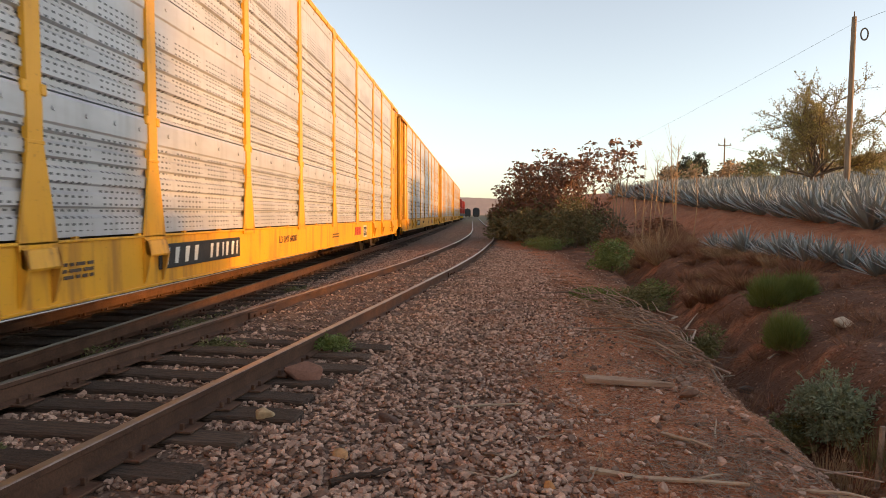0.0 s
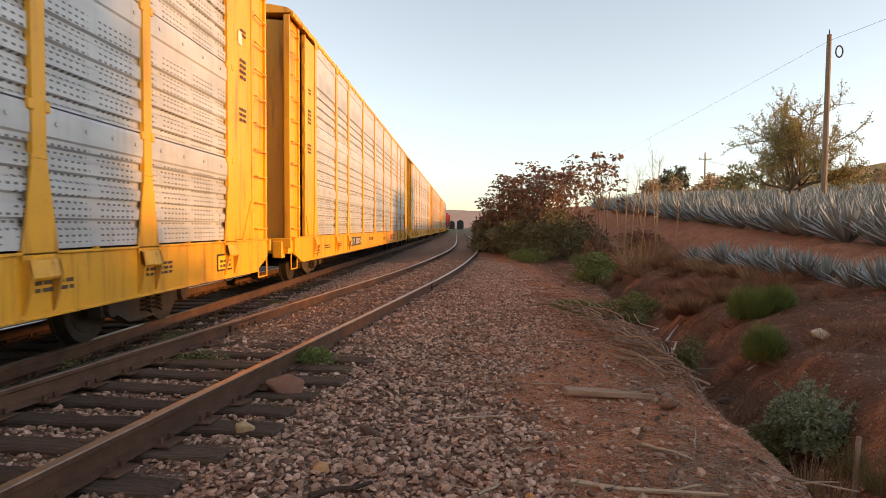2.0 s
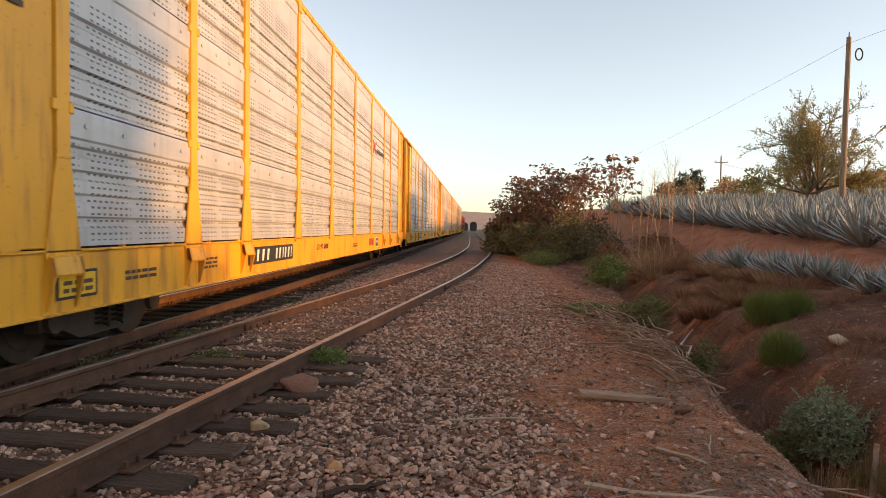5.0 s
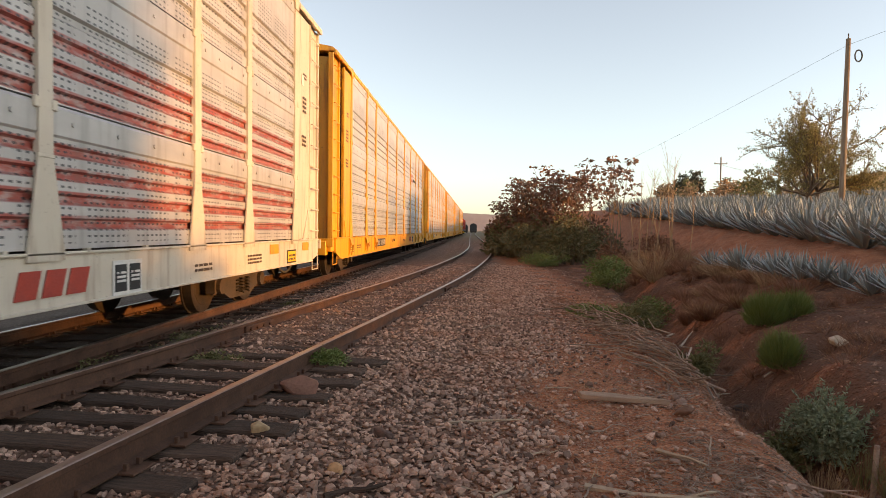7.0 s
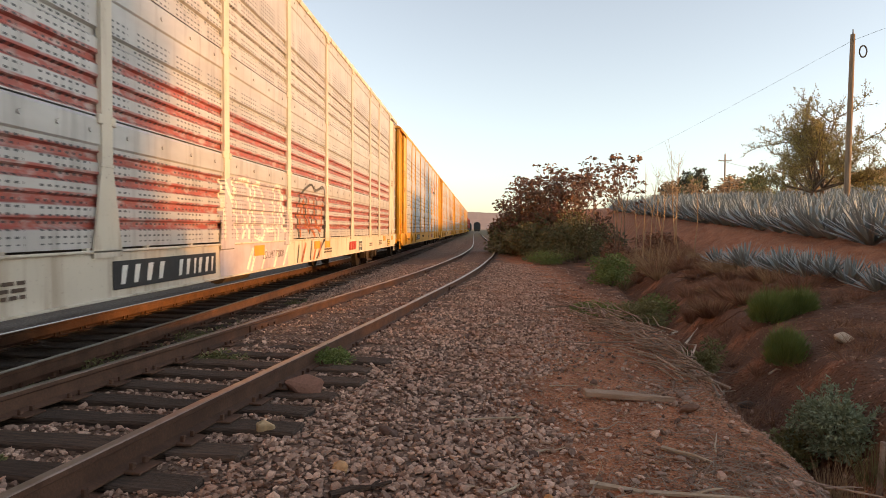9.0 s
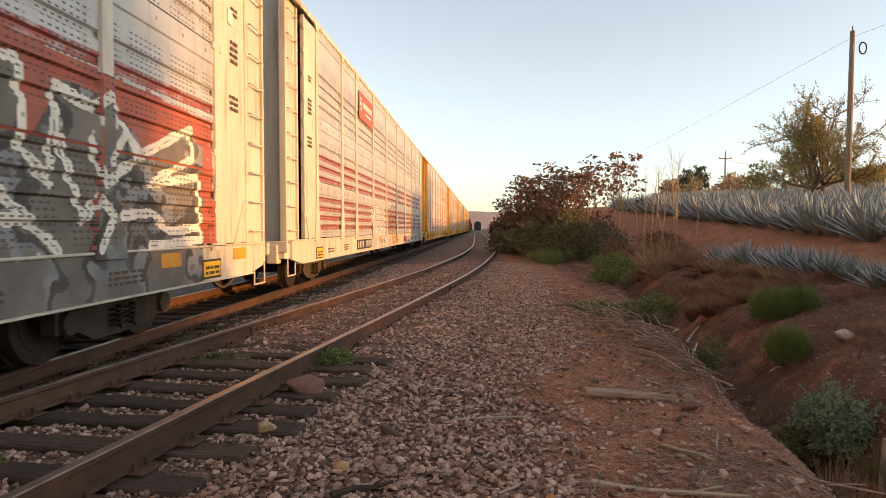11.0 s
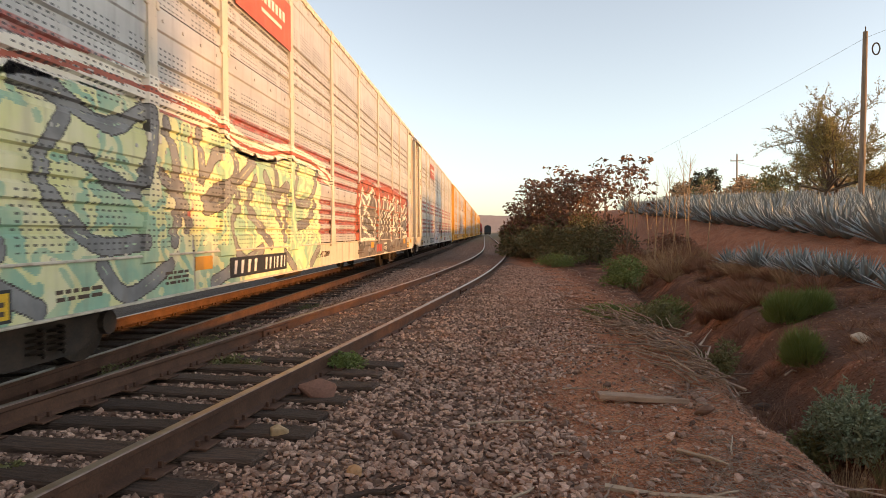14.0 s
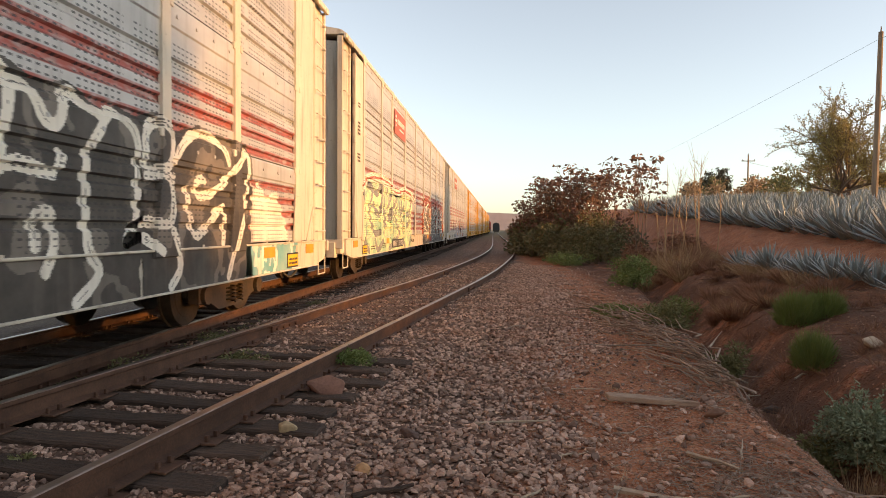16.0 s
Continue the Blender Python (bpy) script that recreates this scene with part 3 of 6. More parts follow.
def build_car(style, label, y):
    paint, sheet = (M["yellow"], M["sheet"]) if style == "yellow" else (M["white"], M["sheet_red"])
    car = tagged(new("autorack_car"), label, "railway car", "cars of the train")
    car.matrix_basis = pose(MAIN_X, y, MAIN_Z)
    get = lambda name, make, mat: cached((name, mat.name), lambda: make(mat))
    put("roof", get("roof", roof_mesh, paint), car)
    put("underframe", get("underframe", underframe_mesh, M["dark"]), car)
    put("inner_wall", get("inner", inner_mesh, M["dark"]), car)
    for s in (0, 180):
        flip = pose(0, 0, 0, 0, 0, s)
        at = lambda x, yy, z=0.0: flip @ pose(x, yy, z)
        put("side_sill", get("sill", sill_mesh, paint), car, at(SIDE, 0))
        put("top_rail", get("toprail", top_rail_mesh, paint), car, at(SIDE, 0))
        for a, b in zip(POSTS, POSTS[1:]):
            for tier in range(3):
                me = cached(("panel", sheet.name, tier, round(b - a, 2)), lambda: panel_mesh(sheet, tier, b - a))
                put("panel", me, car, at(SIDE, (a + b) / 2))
        for k, p in enumerate(POSTS):
            put("post", get("post", post_mesh, paint), car, at(SIDE, p))
            if style == "yellow" and k in (0, 1, 2, 7, 8, 9):
                put("post_bracket", get("bracket", bracket_mesh, paint), car, at(SIDE, p))
        put("end_platform", get("platform", platform_mesh, paint), car, flip)
        put("end_door", get("door", end_door_mesh, paint), car, flip)
        put("coupler", get("coupler", coupler_mesh, M["dark"]), car, flip)
        put("air_hose", get("hose", hose_mesh, M["rubber"]), car, flip)
        for e in (1, -1):
            # both ends of this side: the second is mirrored by a turned mesh of its own
            def mirrored(make, mat):
                me = make(mat)
                if e < 0:
                    me.transform(Matrix.Diagonal((1, -1, 1, 1)))
                    me.flip_normals()
                return me
            for name, make, mat, x in (("end_plate", end_plate_mesh, paint, SIDE), ("ladder", ladder_mesh, paint, SIDE - 0.06), ("step", step_mesh, paint, SIDE - 0.04)):
                me = cached((name, mat.name, e), lambda: mirrored(make, mat))
                put(name, me, car, at(x, 0))
    for s in (-1, 1):
        truck = put("truck", get("truck", sideframe_mesh, M["dark"]), car, pose(0, s * (HALF - 4.05), 0))
        for a, b in ((1.09, -0.13), (1.09, 0.13), (-1.09, -0.13), (-1.09, 0.13)):
            put("spring", get("spring", spring_mesh, M["wheel"]), truck, pose(a, b, 0), "rusty coil spring")
        for a in (-0.89, 0.89):
            w = put("wheelset", get("wheelset", wheelset_mesh, M["wheel"]), truck, pose(0, a, 0.42))
            WHEELS.append((w, a))
    return car


def on_side(car, name, me, y, z, label="", off=0.008):
    return put(name, me, car, pose(SIDE + off, y, z), label)


def flat(mat, w, h, d=0.006):
    return mesh_of("plate", box(bmesh.new(), 0, d, -w / 2, w / 2, 0, h, 0.002), mat)


YELLOW = "yellow covered car carrier with galvanised pierced sides on the main line"
STRIPED = "white covered car carrier with red-striped pierced sides and graffiti"
REAR = 2.45 - 2.75                  # rear coupler of the yellow car beside the camera at the start
first = REAR + HALF
cars = [build_car("yellow", YELLOW, first + PITCH * k - (0.2 if k < 0 else 0)) for k in (3, 2, 1, 0, -1)]
cars += [build_car("white", STRIPED, first + PITCH * k - slack) for k, slack in ((-2, 0.28), (-3, 0.12), (-4, 0.18))]


# ---- markings on the cars ----
def surface(y, z):
    """How far a car's side stands out at y along it and z over the rail."""
    out = np.where(z < 1.085, 0.004, 0.003)
    for lo, hi, ribs in TIERS:
        for r in ribs:
            out = np.where((z > r - 0.060) & (z < r + 0.040), 0.003 + np.interp(z, (r - 0.060, r - 0.030, r + 0.022, r + 0.040), (0, -0.038, -0.038, 0)), out)
        out = np.where((z > hi - 0.25) & (z < hi - 0.01), 0.018, out)
    half = np.where(z < 1.85, 0.09 + 0.15 * np.clip((1.85 - z) / 0.76, 0, 1), 0.09)
    for p in POSTS:
        out = np.where((np.abs(y - p) < half + 0.01) & (z > 1.0), 0.034, out)
    return out


def bent(line):
    """A line eased through its points."""
    fine, p = [], [line[0], *line, line[-1]]
    for i in range(1, len(p) - 2):
        for t in (0, 0.25, 0.5, 0.75):
            fine.append(tuple(0.5 * (2 * p[i][j] + (p[i + 1][j] - p[i - 1][j]) * t + (2 * p[i - 1][j] - 5 * p[i][j] + 4 * p[i + 1][j] - p[i + 2][j]) * t * t
                                     + (3 * p[i][j] - p[i - 1][j] - 3 * p[i + 1][j] + p[i + 2][j]) * t ** 3) for j in (0, 1)))
    return fine + [line[-1]]


def distance(Y, Z, lines):
    d = np.full(Y.shape, 9.0)
    for line in lines:
        for (a, b), (c, e) in zip(line, line[1:]):
            t = np.clip(((Y - a) * (c - a) + (Z - b) * (e - b)) / ((c - a) ** 2 + (e - b) ** 2 + 1e-9), 0, 1)
            d = np.minimum(d, np.hypot(Y - a - t * (c - a), Z - b - t * (e - b)))
    return d


def graffiti(car, name, label, lines, layers, ground=(), top=(), low=0.56, step=0.016, curved=True, lift=0.003, seed=1.0):
    """Sprayed paint that follows ribs, posts and sill. layers: (from, to, material) by the distance to the lines;
    ground: materials, in patches, of the filled shape under the outline top."""
    pts = [p for line in lines for p in line] + list(top)
    ys = np.arange(min(p[0] for p in pts) - 0.25, max(p[0] for p in pts) + 0.25, step)
    zs = np.arange(low, max(p[1] for p in pts) + 0.25, step)
    folds = [r + o for _, _, ribs in TIERS for r in ribs for o in (-0.060, -0.030, 0.022, 0.040) if zs[0] < r + o < zs[-1]]
    zs = np.unique(np.round(np.concatenate([zs, folds]), 4))
    Y, Z = np.meshgrid(ys, zs)
    d = distance(Y, Z, [bent(l) for l in lines] if curved else lines) + 0.010 * fbm(Y, Z, 0.25, seed)
    mats = [m for _, _, m in layers]
    index = np.full(d.shape, -1)
    if top:
        a, b = [p[0] for p in top], [p[1] for p in top]
        inside = (Z < np.interp(Y, a, b) + 0.03 * fbm(Y, Z, 0.3, seed)) & (Y > a[0] + 0.06 * fbm(Z, Y, 0.4, 2.0)) & (Y < a[-1] + 0.06 * fbm(Z, Y, 0.4, 5.0))
        patch = fbm(Y, Z, 0.9, seed + 3.0)
        for i, m in enumerate(ground):
            cut = -9 if i == 0 else -0.3 + 0.75 * i / len(ground)
            index[inside & (patch > cut)] = len(mats)
            mats.append(m)
    for i, (lo, hi, m) in enumerate(layers):
        index[(d >= lo) & (d < hi)] = i
    keep = np.argwhere(index[:-1, :-1] >= 0)
    n = len(ys)
    used, inverse = np.unique(np.concatenate([keep[:, 0] * n + keep[:, 1] + o for o in (0, 1, n + 1, n)]), return_inverse=True)
    yy, zz = Y.reshape(-1)[used], Z.reshape(-1)[used]
    v = np.stack([surface(yy, zz) + lift, yy, zz], -1)
    f = inverse.reshape(4, -1).T
    me = raw(name, v, f, mats[0])
    for m in mats[1:]:
        me.materials.append(m)
    me.polygons.foreach_set("material_index", index[keep[:, 0], keep[:, 1]].astype(np.int32))
    put(name, me, car, pose(SIDE, 0, 0), label)


def spray(name, a, b):
    """Sprayed paint, a little faded, with the sheet's slots drawn dark through it."""
    n = Nodes(name)
    broad, grain, run = n.noise(2.5, 4.0), n.noise(35.0, 3.0), n.noise(3.0, 5.0, (1.0, 2.5, 0.25))
    col = n.mix(n.step(broad, 0.35, 0.7), a, b)
    col = n.mix(n.math("MULTIPLY", n.step(run, 0.48, 0.75), 0.3), col, (0.2, 0.16, 0.13))
    # near-black colour stands for the shade inside the slots
    dark_slot = slots(n)
    col = n.mix(n.math("MULTIPLY", dark_slot, 0.8), col, (0.035, 0.033, 0.033))
    return n.done(col, n.math("MULTIPLY_ADD", grain, 0.2, 0.5), 0.0, n.math("MULTIPLY_ADD", dark_slot, -1.0, n.math("MULTIPLY", grain, 0.2)), 0.35, 0.003)


P = {
    "black": spray("black_spray", (0.045, 0.038, 0.033), (0.085, 0.072, 0.062)),
    "cream": spray("cream_spray", (0.78, 0.74, 0.66), (0.66, 0.61, 0.53)),
    "grey": spray("grey_spray", (0.26, 0.26, 0.265), (0.15, 0.15, 0.155)),
    "green": spray("green_spray", (0.26, 0.46, 0.34), (0.46, 0.56, 0.36)),
    "lime": spray("pale_lime_spray", (0.66, 0.66, 0.34), (0.74, 0.70, 0.48)),
    "lilac": spray("lilac_spray", (0.46, 0.42, 0.46), (0.38, 0.33, 0.36)),
    "rust": spray("rust_spray", (0.50, 0.17, 0.06), (0.36, 0.10, 0.05)),
    "orange": spray("orange_patch", (0.75, 0.32, 0.03), (0.6, 0.26, 0.04)),
    "teal": spray("teal_spray", (0.12, 0.36, 0.38), (0.3, 0.45, 0.42)),
    "soot": spray("faded_black_spray", (0.13, 0.11, 0.095), (0.20, 0.17, 0.145)),
    "brick": spray("brick_red_spray", (0.42, 0.10, 0.06), (0.34, 0.08, 0.05)),
}


def marks(car, style, plain_sill=False):
    """The plates, stencils and placards that every car of the train carries."""
    ink = M["ink"]
    for y in (-10.95, 10.95):
        on_side(car, "placard", flat(M["black"], 0.56, 0.24), y, 0.66, "yellow placard with a black border")
        on_side(car, "placard_face", flat(M["placard"], 0.50, 0.19, 0.010), y, 0.685)
        on_side(car, "placard_lettering", bars_mesh(ink, 2, 0.4, 0.13), y + 0.2, 0.715, "", 0.019)
    on_side(car, "number_board", flat(M["black"], 2.3, 0.27), -5.7, 0.70, "black board with plain white bars")
    for k, (o, w) in enumerate(((-0.98, 0.17), (-0.75, 0.17), (-0.5, 0.19), (-0.26, 0.18), (0.18, 0.14), (0.36, 0.14), (0.54, 0.07), (0.68, 0.14), (0.87, 0.14), (1.03, 0.07))):
        bm = bmesh.new()
        prism(bm, [(-w * 0.3, 0.0), (w * 0.12, 0.0), (w * 0.3 + 0.02, 0.18), (-w * 0.12, 0.18)], 0, 0, 0.010)
        on_side(car, "number_bar", mesh_of("number_bar", bm, M["lettering"]), -5.7 + o, 0.745)
    red = M["red"]
    if plain_sill:
        return
    for o, w in ((0, 0.24), (0.31, 0.24), (0.62, 0.26)):
        bm = bmesh.new()
        prism(bm, [(-w / 2 + 0.04, 0.22), (w / 2 + 0.04, 0.22), (w / 2 - 0.03, 0.0), (-w / 2 - 0.03, 0.0)], 0, 0, 0.005)
        on_side(car, "emblem", mesh_of("emblem", bm, red), 4.0 + o, 0.72, "plain red emblem block")
    on_side(car, "stencil_frame", flat(M["lettering"], 0.52, 0.34), 5.4, 0.63, "white frame with two black fields")
    for o in (-0.125, 0.125):
        on_side(car, "stencil_field", flat(M["black"], 0.20, 0.26, 0.010), 5.4 + o, 0.67)
    for o in (-0.125, 0.125):
        on_side(car, "stencil_lettering", bars_mesh(M["lettering"], 3, 0.15, 0.12), 5.4 + o + 0.075, 0.76, "", 0.019)
    for y, rows, w, h in ((9.3, 3, 0.6, 0.16), (7.4, 2, 0.5, 0.12), (1.9, 2, 0.7, 0.12), (-8.0, 3, 0.5, 0.16), (-9.6, 2, 0.6, 0.12)):
        on_side(car, "stencil_lettering", bars_mesh(ink, rows, w, h), y, 0.75)
    for z, rows, w, h in ((4.2, 2, 0.22, 0.14), (3.55, 4, 0.26, 0.34), (2.9, 3, 0.30, 0.24)):
        for y in (11.85, -11.6):
            on_side(car, "plate_lettering", bars_mesh(ink, rows, w, h), y, z, "", 0.024)
    on_side(car, "notice", flat(M["lettering"], 0.16, 0.20), 11.6, 4.05, "small white notice plate", 0.022)
    words = cached(("words", style), lambda: text_mesh("LD LMT 60000" if style == "yellow" else "LD LMT 72000", 0.17, ink, 0.2))
    on_side(car, "load_limit_lettering", words, -2.75, 0.80, "dark stencilled load limit", 0.006)


for car in cars:
    marks(car, "yellow" if car["label"] == YELLOW else "white", car == cars[7])

# the yellow car with a red cross mark high on its side
logo_car = cars[4]
bm = bmesh.new()
prism(bm, [(-0.40, 0.42), (-0.22, 0.42), (0.40, 0.0), (0.22, 0.0)], 0, 0, 0.006)
prism(bm, [(0.40, 0.42), (0.22, 0.42), (-0.40, 0.0), (-0.22, 0.0)], 0, 0.006, 0.011)
on_side(logo_car, "emblem", mesh_of("emblem", bm, M["red"]), 4.75, 3.72, "plain red cross shape", 0.02)
for k in range(9):
    on_side(logo_car, "emblem_bar", flat(M["black"], 0.13, 0.13), 5.3 + 0.18 * k, 3.80, "", 0.02)

white_1, white_2, white_3 = cars[5:8]
for car in (white_1, white_2):
    on_side(car, "sign", flat(P["brick"], 2.35, 0.78, 0.012), -5.42, 4.36, "red sign panel with plain pale bars", 0.02)
    for k in range(9):
        on_side(car, "sign_bar", flat(M["lettering"], 0.11, 0.16), -6.0 + 0.17 * k, 4.74, "", 0.034)
    on_side(car, "sign_bar", flat(M["lettering"], 0.9, 0.06), -5.2, 4.58, "", 0.034)
    bm = bmesh.new()
    for z, w in ((0.0, 0.16), (0.14, 0.30), (0.28, 0.22)):
        prism(bm, [(-w / 2, z), (w / 2, z), (w / 2 - 0.05, z + 0.09), (-w / 2 + 0.05, z + 0.09)], 0, 0, 0.006)
    on_side(car, "sign_emblem", mesh_of("emblem", bm, M["lettering"]), -6.35, 4.62, "", 0.034)
for car, ys in ((white_1, (9.95, 11.9, 1.5, 0.6, -2.9)), (white_2, (9.9, 11.9, 3.2, -7.6, -12.0)), (white_3, (11.9, 9.9, 3.0))):
    for y in ys:
        on_side(car, "reflector", flat(P["orange"], 0.46, 0.16), y, 0.86, "orange reflective patch", 0.006)

graffiti(white_1, "graffiti", "faded lilac ground with white sprayed strokes",
         [[(-4.3, 1.15), (-4.35, 1.9), (-4.0, 1.6), (-3.9, 1.95), (-3.8, 1.15)], [(-3.75, 1.95), (-3.3, 1.9), (-3.35, 1.15)], [(-3.55, 1.5), (-3.5, 1.3), (-3.6, 1.15)],
          [(-3.1, 1.15), (-3.1, 1.85), (-2.9, 1.95), (-2.7, 1.65), (-2.7, 1.15), (-3.1, 1.15)], [(-2.15, 1.1), (-2.15, 1.9), (-1.85, 1.9), (-2.0, 1.1)], [(-2.55, 1.25), (-2.15, 1.25)],
          [(-1.8, 1.95), (-1.65, 1.25)], [(-1.45, 1.65), (-1.3, 1.35), (-1.45, 1.1)], [(-3.2, 0.95), (-3.4, 0.7)], [(-3.05, 0.95), (-3.25, 0.65)], [(-2.6, 0.9), (-2.8, 0.65)],
          [(-2.0, 0.9), (-2.2, 0.65)], [(-1.4, 1.0), (-1.7, 0.65)]],
         [(0.0, 0.035, P["cream"])], [P["lilac"]], [(-4.4, 1.9), (-3.7, 2.05), (-2.9, 2.0), (-2.2, 1.98), (-1.75, 1.9), (-1.45, 1.4)], 0.64)
graffiti(white_1, "graffiti", "black sprayed outlines",
         [[(-0.75, 1.1), (-0.85, 1.55), (-0.55, 1.95), (0.05, 2.15), (0.4, 2.05), (1.0, 2.15), (1.2, 1.95), (1.15, 1.05)], [(-0.75, 0.95), (-0.85, 0.65)], [(0.15, 1.0), (0.05, 0.65)], [(1.15, 1.0), (0.55, 0.65)],
          [(-0.2, 1.9), (-0.3, 1.6), (0.0, 1.2), (0.2, 1.6)], [(0.6, 1.95), (0.5, 1.5), (0.8, 1.1)]], [(0.0, 0.03, P["black"])], (), (), 0.64)
graffiti(white_1, "graffiti", "rust-orange sprayed strokes",
         [[(-0.65, 1.15), (-0.7, 1.5), (-0.45, 1.8), (-0.4, 1.5), (-0.1, 1.25)], [(-0.1, 1.85), (-0.1, 1.45), (0.4, 1.12)], [(0.3, 1.85), (0.4, 1.45), (0.85, 1.25), (1.0, 1.8)], [(-0.3, 0.95), (-0.55, 0.65)],
          [(0.55, 0.95), (0.3, 0.65)], [(0.9, 0.95), (0.75, 0.7)]], [(0.0, 0.045, P["rust"])], (), (), 0.64, lift=0.006)
graffiti(white_2, "graffiti", "dull red sprayed ground", [[(1.2, 1.2), (1.2, 2.6)]], [(0.0, 0.02, P["brick"])], [P["brick"]],
         [(0.9, 1.9), (1.3, 2.6), (2.5, 2.75), (4.0, 2.62), (6.0, 2.8), (8.0, 2.72), (10.0, 2.65), (11.0, 2.6)], 1.1, 0.03)
graffiti(white_2, "graffiti", "grey and black sprayed shapes with cream edges",
         [[(1.8, 2.45), (1.3, 1.95), (1.4, 1.1), (3.55, 1.1), (3.85, 2.0), (3.4, 2.55), (2.3, 2.2), (1.8, 2.45)], [(1.75, 2.15), (3.6, 1.4)], [(3.15, 2.45), (1.55, 1.5), (2.85, 1.2)],
          [(4.1, 1.1), (4.15, 2.45), (4.7, 1.6), (5.2, 2.4), (5.8, 2.35), (5.9, 1.2)], [(4.3, 1.2), (5.0, 1.3), (5.6, 2.0)]],
         [(0.0, 0.05, P["cream"]), (0.16, 0.20, P["black"])], [P["soot"], P["black"], P["grey"], P["soot"]], [(1.3, 2.0), (1.8, 2.5), (2.4, 2.3), (3.4, 2.55), (3.9, 2.1), (4.2, 2.5), (4.7, 2.0), (5.3, 2.45), (6.1, 2.4)], 0.64, curved=False, lift=0.006, seed=5.0)
graffiti(white_2, "graffiti", "grey and black sprayed shapes with cream edges",
         [[(6.15, 2.5), (6.1, 2.05), (7.15, 2.5), (7.6, 2.55), (7.6, 1.9), (7.9, 1.65), (8.0, 2.45), (8.5, 2.35), (8.75, 2.5), (9.2, 2.0), (10.4, 2.45), (10.4, 2.1), (9.5, 1.75), (10.6, 1.9), (10.65, 1.15), (9.45, 1.1)],
          [(6.05, 1.8), (6.55, 1.95), (7.25, 2.25), (7.25, 1.65), (8.0, 1.1)], [(6.45, 1.45), (6.95, 1.5), (6.9, 1.85), (7.25, 1.1)], [(6.4, 1.35), (7.7, 1.35)], [(6.6, 2.0), (6.45, 1.55), (6.65, 1.0)],
          [(8.05, 2.0), (8.35, 1.35), (8.55, 1.55), (8.75, 1.4), (8.55, 1.1)], [(8.45, 2.05), (8.65, 1.7), (9.3, 2.0), (9.0, 2.2), (8.75, 1.9)], [(8.9, 1.4), (9.5, 1.45), (9.85, 1.25), (10.65, 1.3)]],
         [(0.0, 0.05, P["cream"])], [P["soot"], P["black"], P["grey"], P["soot"]], [(6.0, 2.5), (6.15, 2.1), (7.15, 2.55), (7.6, 2.6), (7.65, 1.95), (8.1, 2.5), (8.75, 2.5), (9.3, 2.1), (10.4, 2.5), (10.7, 2.25)], 0.64, curved=False, lift=0.006, seed=9.0)
graffiti(white_2, "graffiti", "pale red-edged band above the sprayed shapes",
         [[(-11.3, 2.35), (-10.5, 2.6), (-9.0, 2.72), (-7.3, 2.68), (-6.4, 2.5), (-5.4, 2.5), (-4.3, 2.64), (-2.6, 2.6), (-1.6, 2.4)]], [(0.0, 0.03, P["brick"]), (0.03, 0.14, P["cream"])], (), (), 1.1)
LIME = [P["lime"], P["green"], P["lime"], P["green"]]
graffiti(white_2, "graffiti", "green and pale lime sprayed shapes with grey edges",
         [[(-7.7, 2.45), (-7.6, 1.95), (-7.35, 2.2), (-7.1, 2.3)], [(-6.65, 2.35), (-6.7, 2.0), (-7.4, 1.75), (-7.5, 1.6), (-7.15, 1.65), (-6.45, 2.05), (-5.9, 2.35)], [(-6.6, 1.95), (-6.55, 1.6), (-6.8, 1.45), (-6.65, 1.1)],
          [(-5.95, 2.05), (-6.15, 1.65), (-5.75, 1.4), (-5.25, 1.1)], [(-5.55, 2.15), (-5.05, 1.75), (-4.8, 1.45)], [(-5.05, 2.4), (-4.95, 1.9), (-4.45, 2.05), (-4.6, 1.2)], [(-3.85, 2.4), (-4.1, 1.9), (-3.2, 1.85), (-2.6, 2.45)],
          [(-3.9, 1.4), (-3.25, 1.5), (-2.75, 1.85)], [(-6.6, 1.05), (-6.3, 0.9), (-5.65, 1.05)], [(-4.6, 0.95), (-4.05, 0.65)], [(-2.5, 1.0), (-3.1, 0.68)], [(-7.35, 0.68), (-6.8, 0.8)]],
         [(0.0, 0.075, P["grey"]), (0.075, 0.09, P["black"])], LIME, [(-7.85, 2.5), (-7.3, 2.6), (-6.4, 2.4), (-5.45, 2.4), (-4.3, 2.55), (-2.6, 2.5), (-2.4, 2.2)], 0.64, seed=12.0)
graffiti(white_2, "graffiti", "green and pale lime sprayed shapes with grey edges",
         [[(-11.2, 2.2), (-10.95, 1.75), (-10.8, 1.15)], [(-10.6, 2.45), (-10.05, 2.35), (-10.35, 1.75), (-9.7, 1.2), (-8.9, 1.2)], [(-10.15, 2.4), (-9.45, 2.25), (-8.75, 2.5), (-9.0, 1.7), (-9.9, 1.95)],
          [(-8.45, 2.45), (-7.95, 1.35)], [(-8.6, 1.9), (-8.2, 1.7), (-8.3, 1.2)], [(-11.0, 1.0), (-10.4, 0.7)], [(-9.6, 1.0), (-9.2, 0.7), (-8.4, 0.95)]],
         [(0.0, 0.075, P["grey"]), (0.075, 0.09, P["black"])], LIME, [(-11.2, 2.25), (-10.6, 2.5), (-9.0, 2.6), (-7.88, 2.52)], 0.64, seed=15.0)
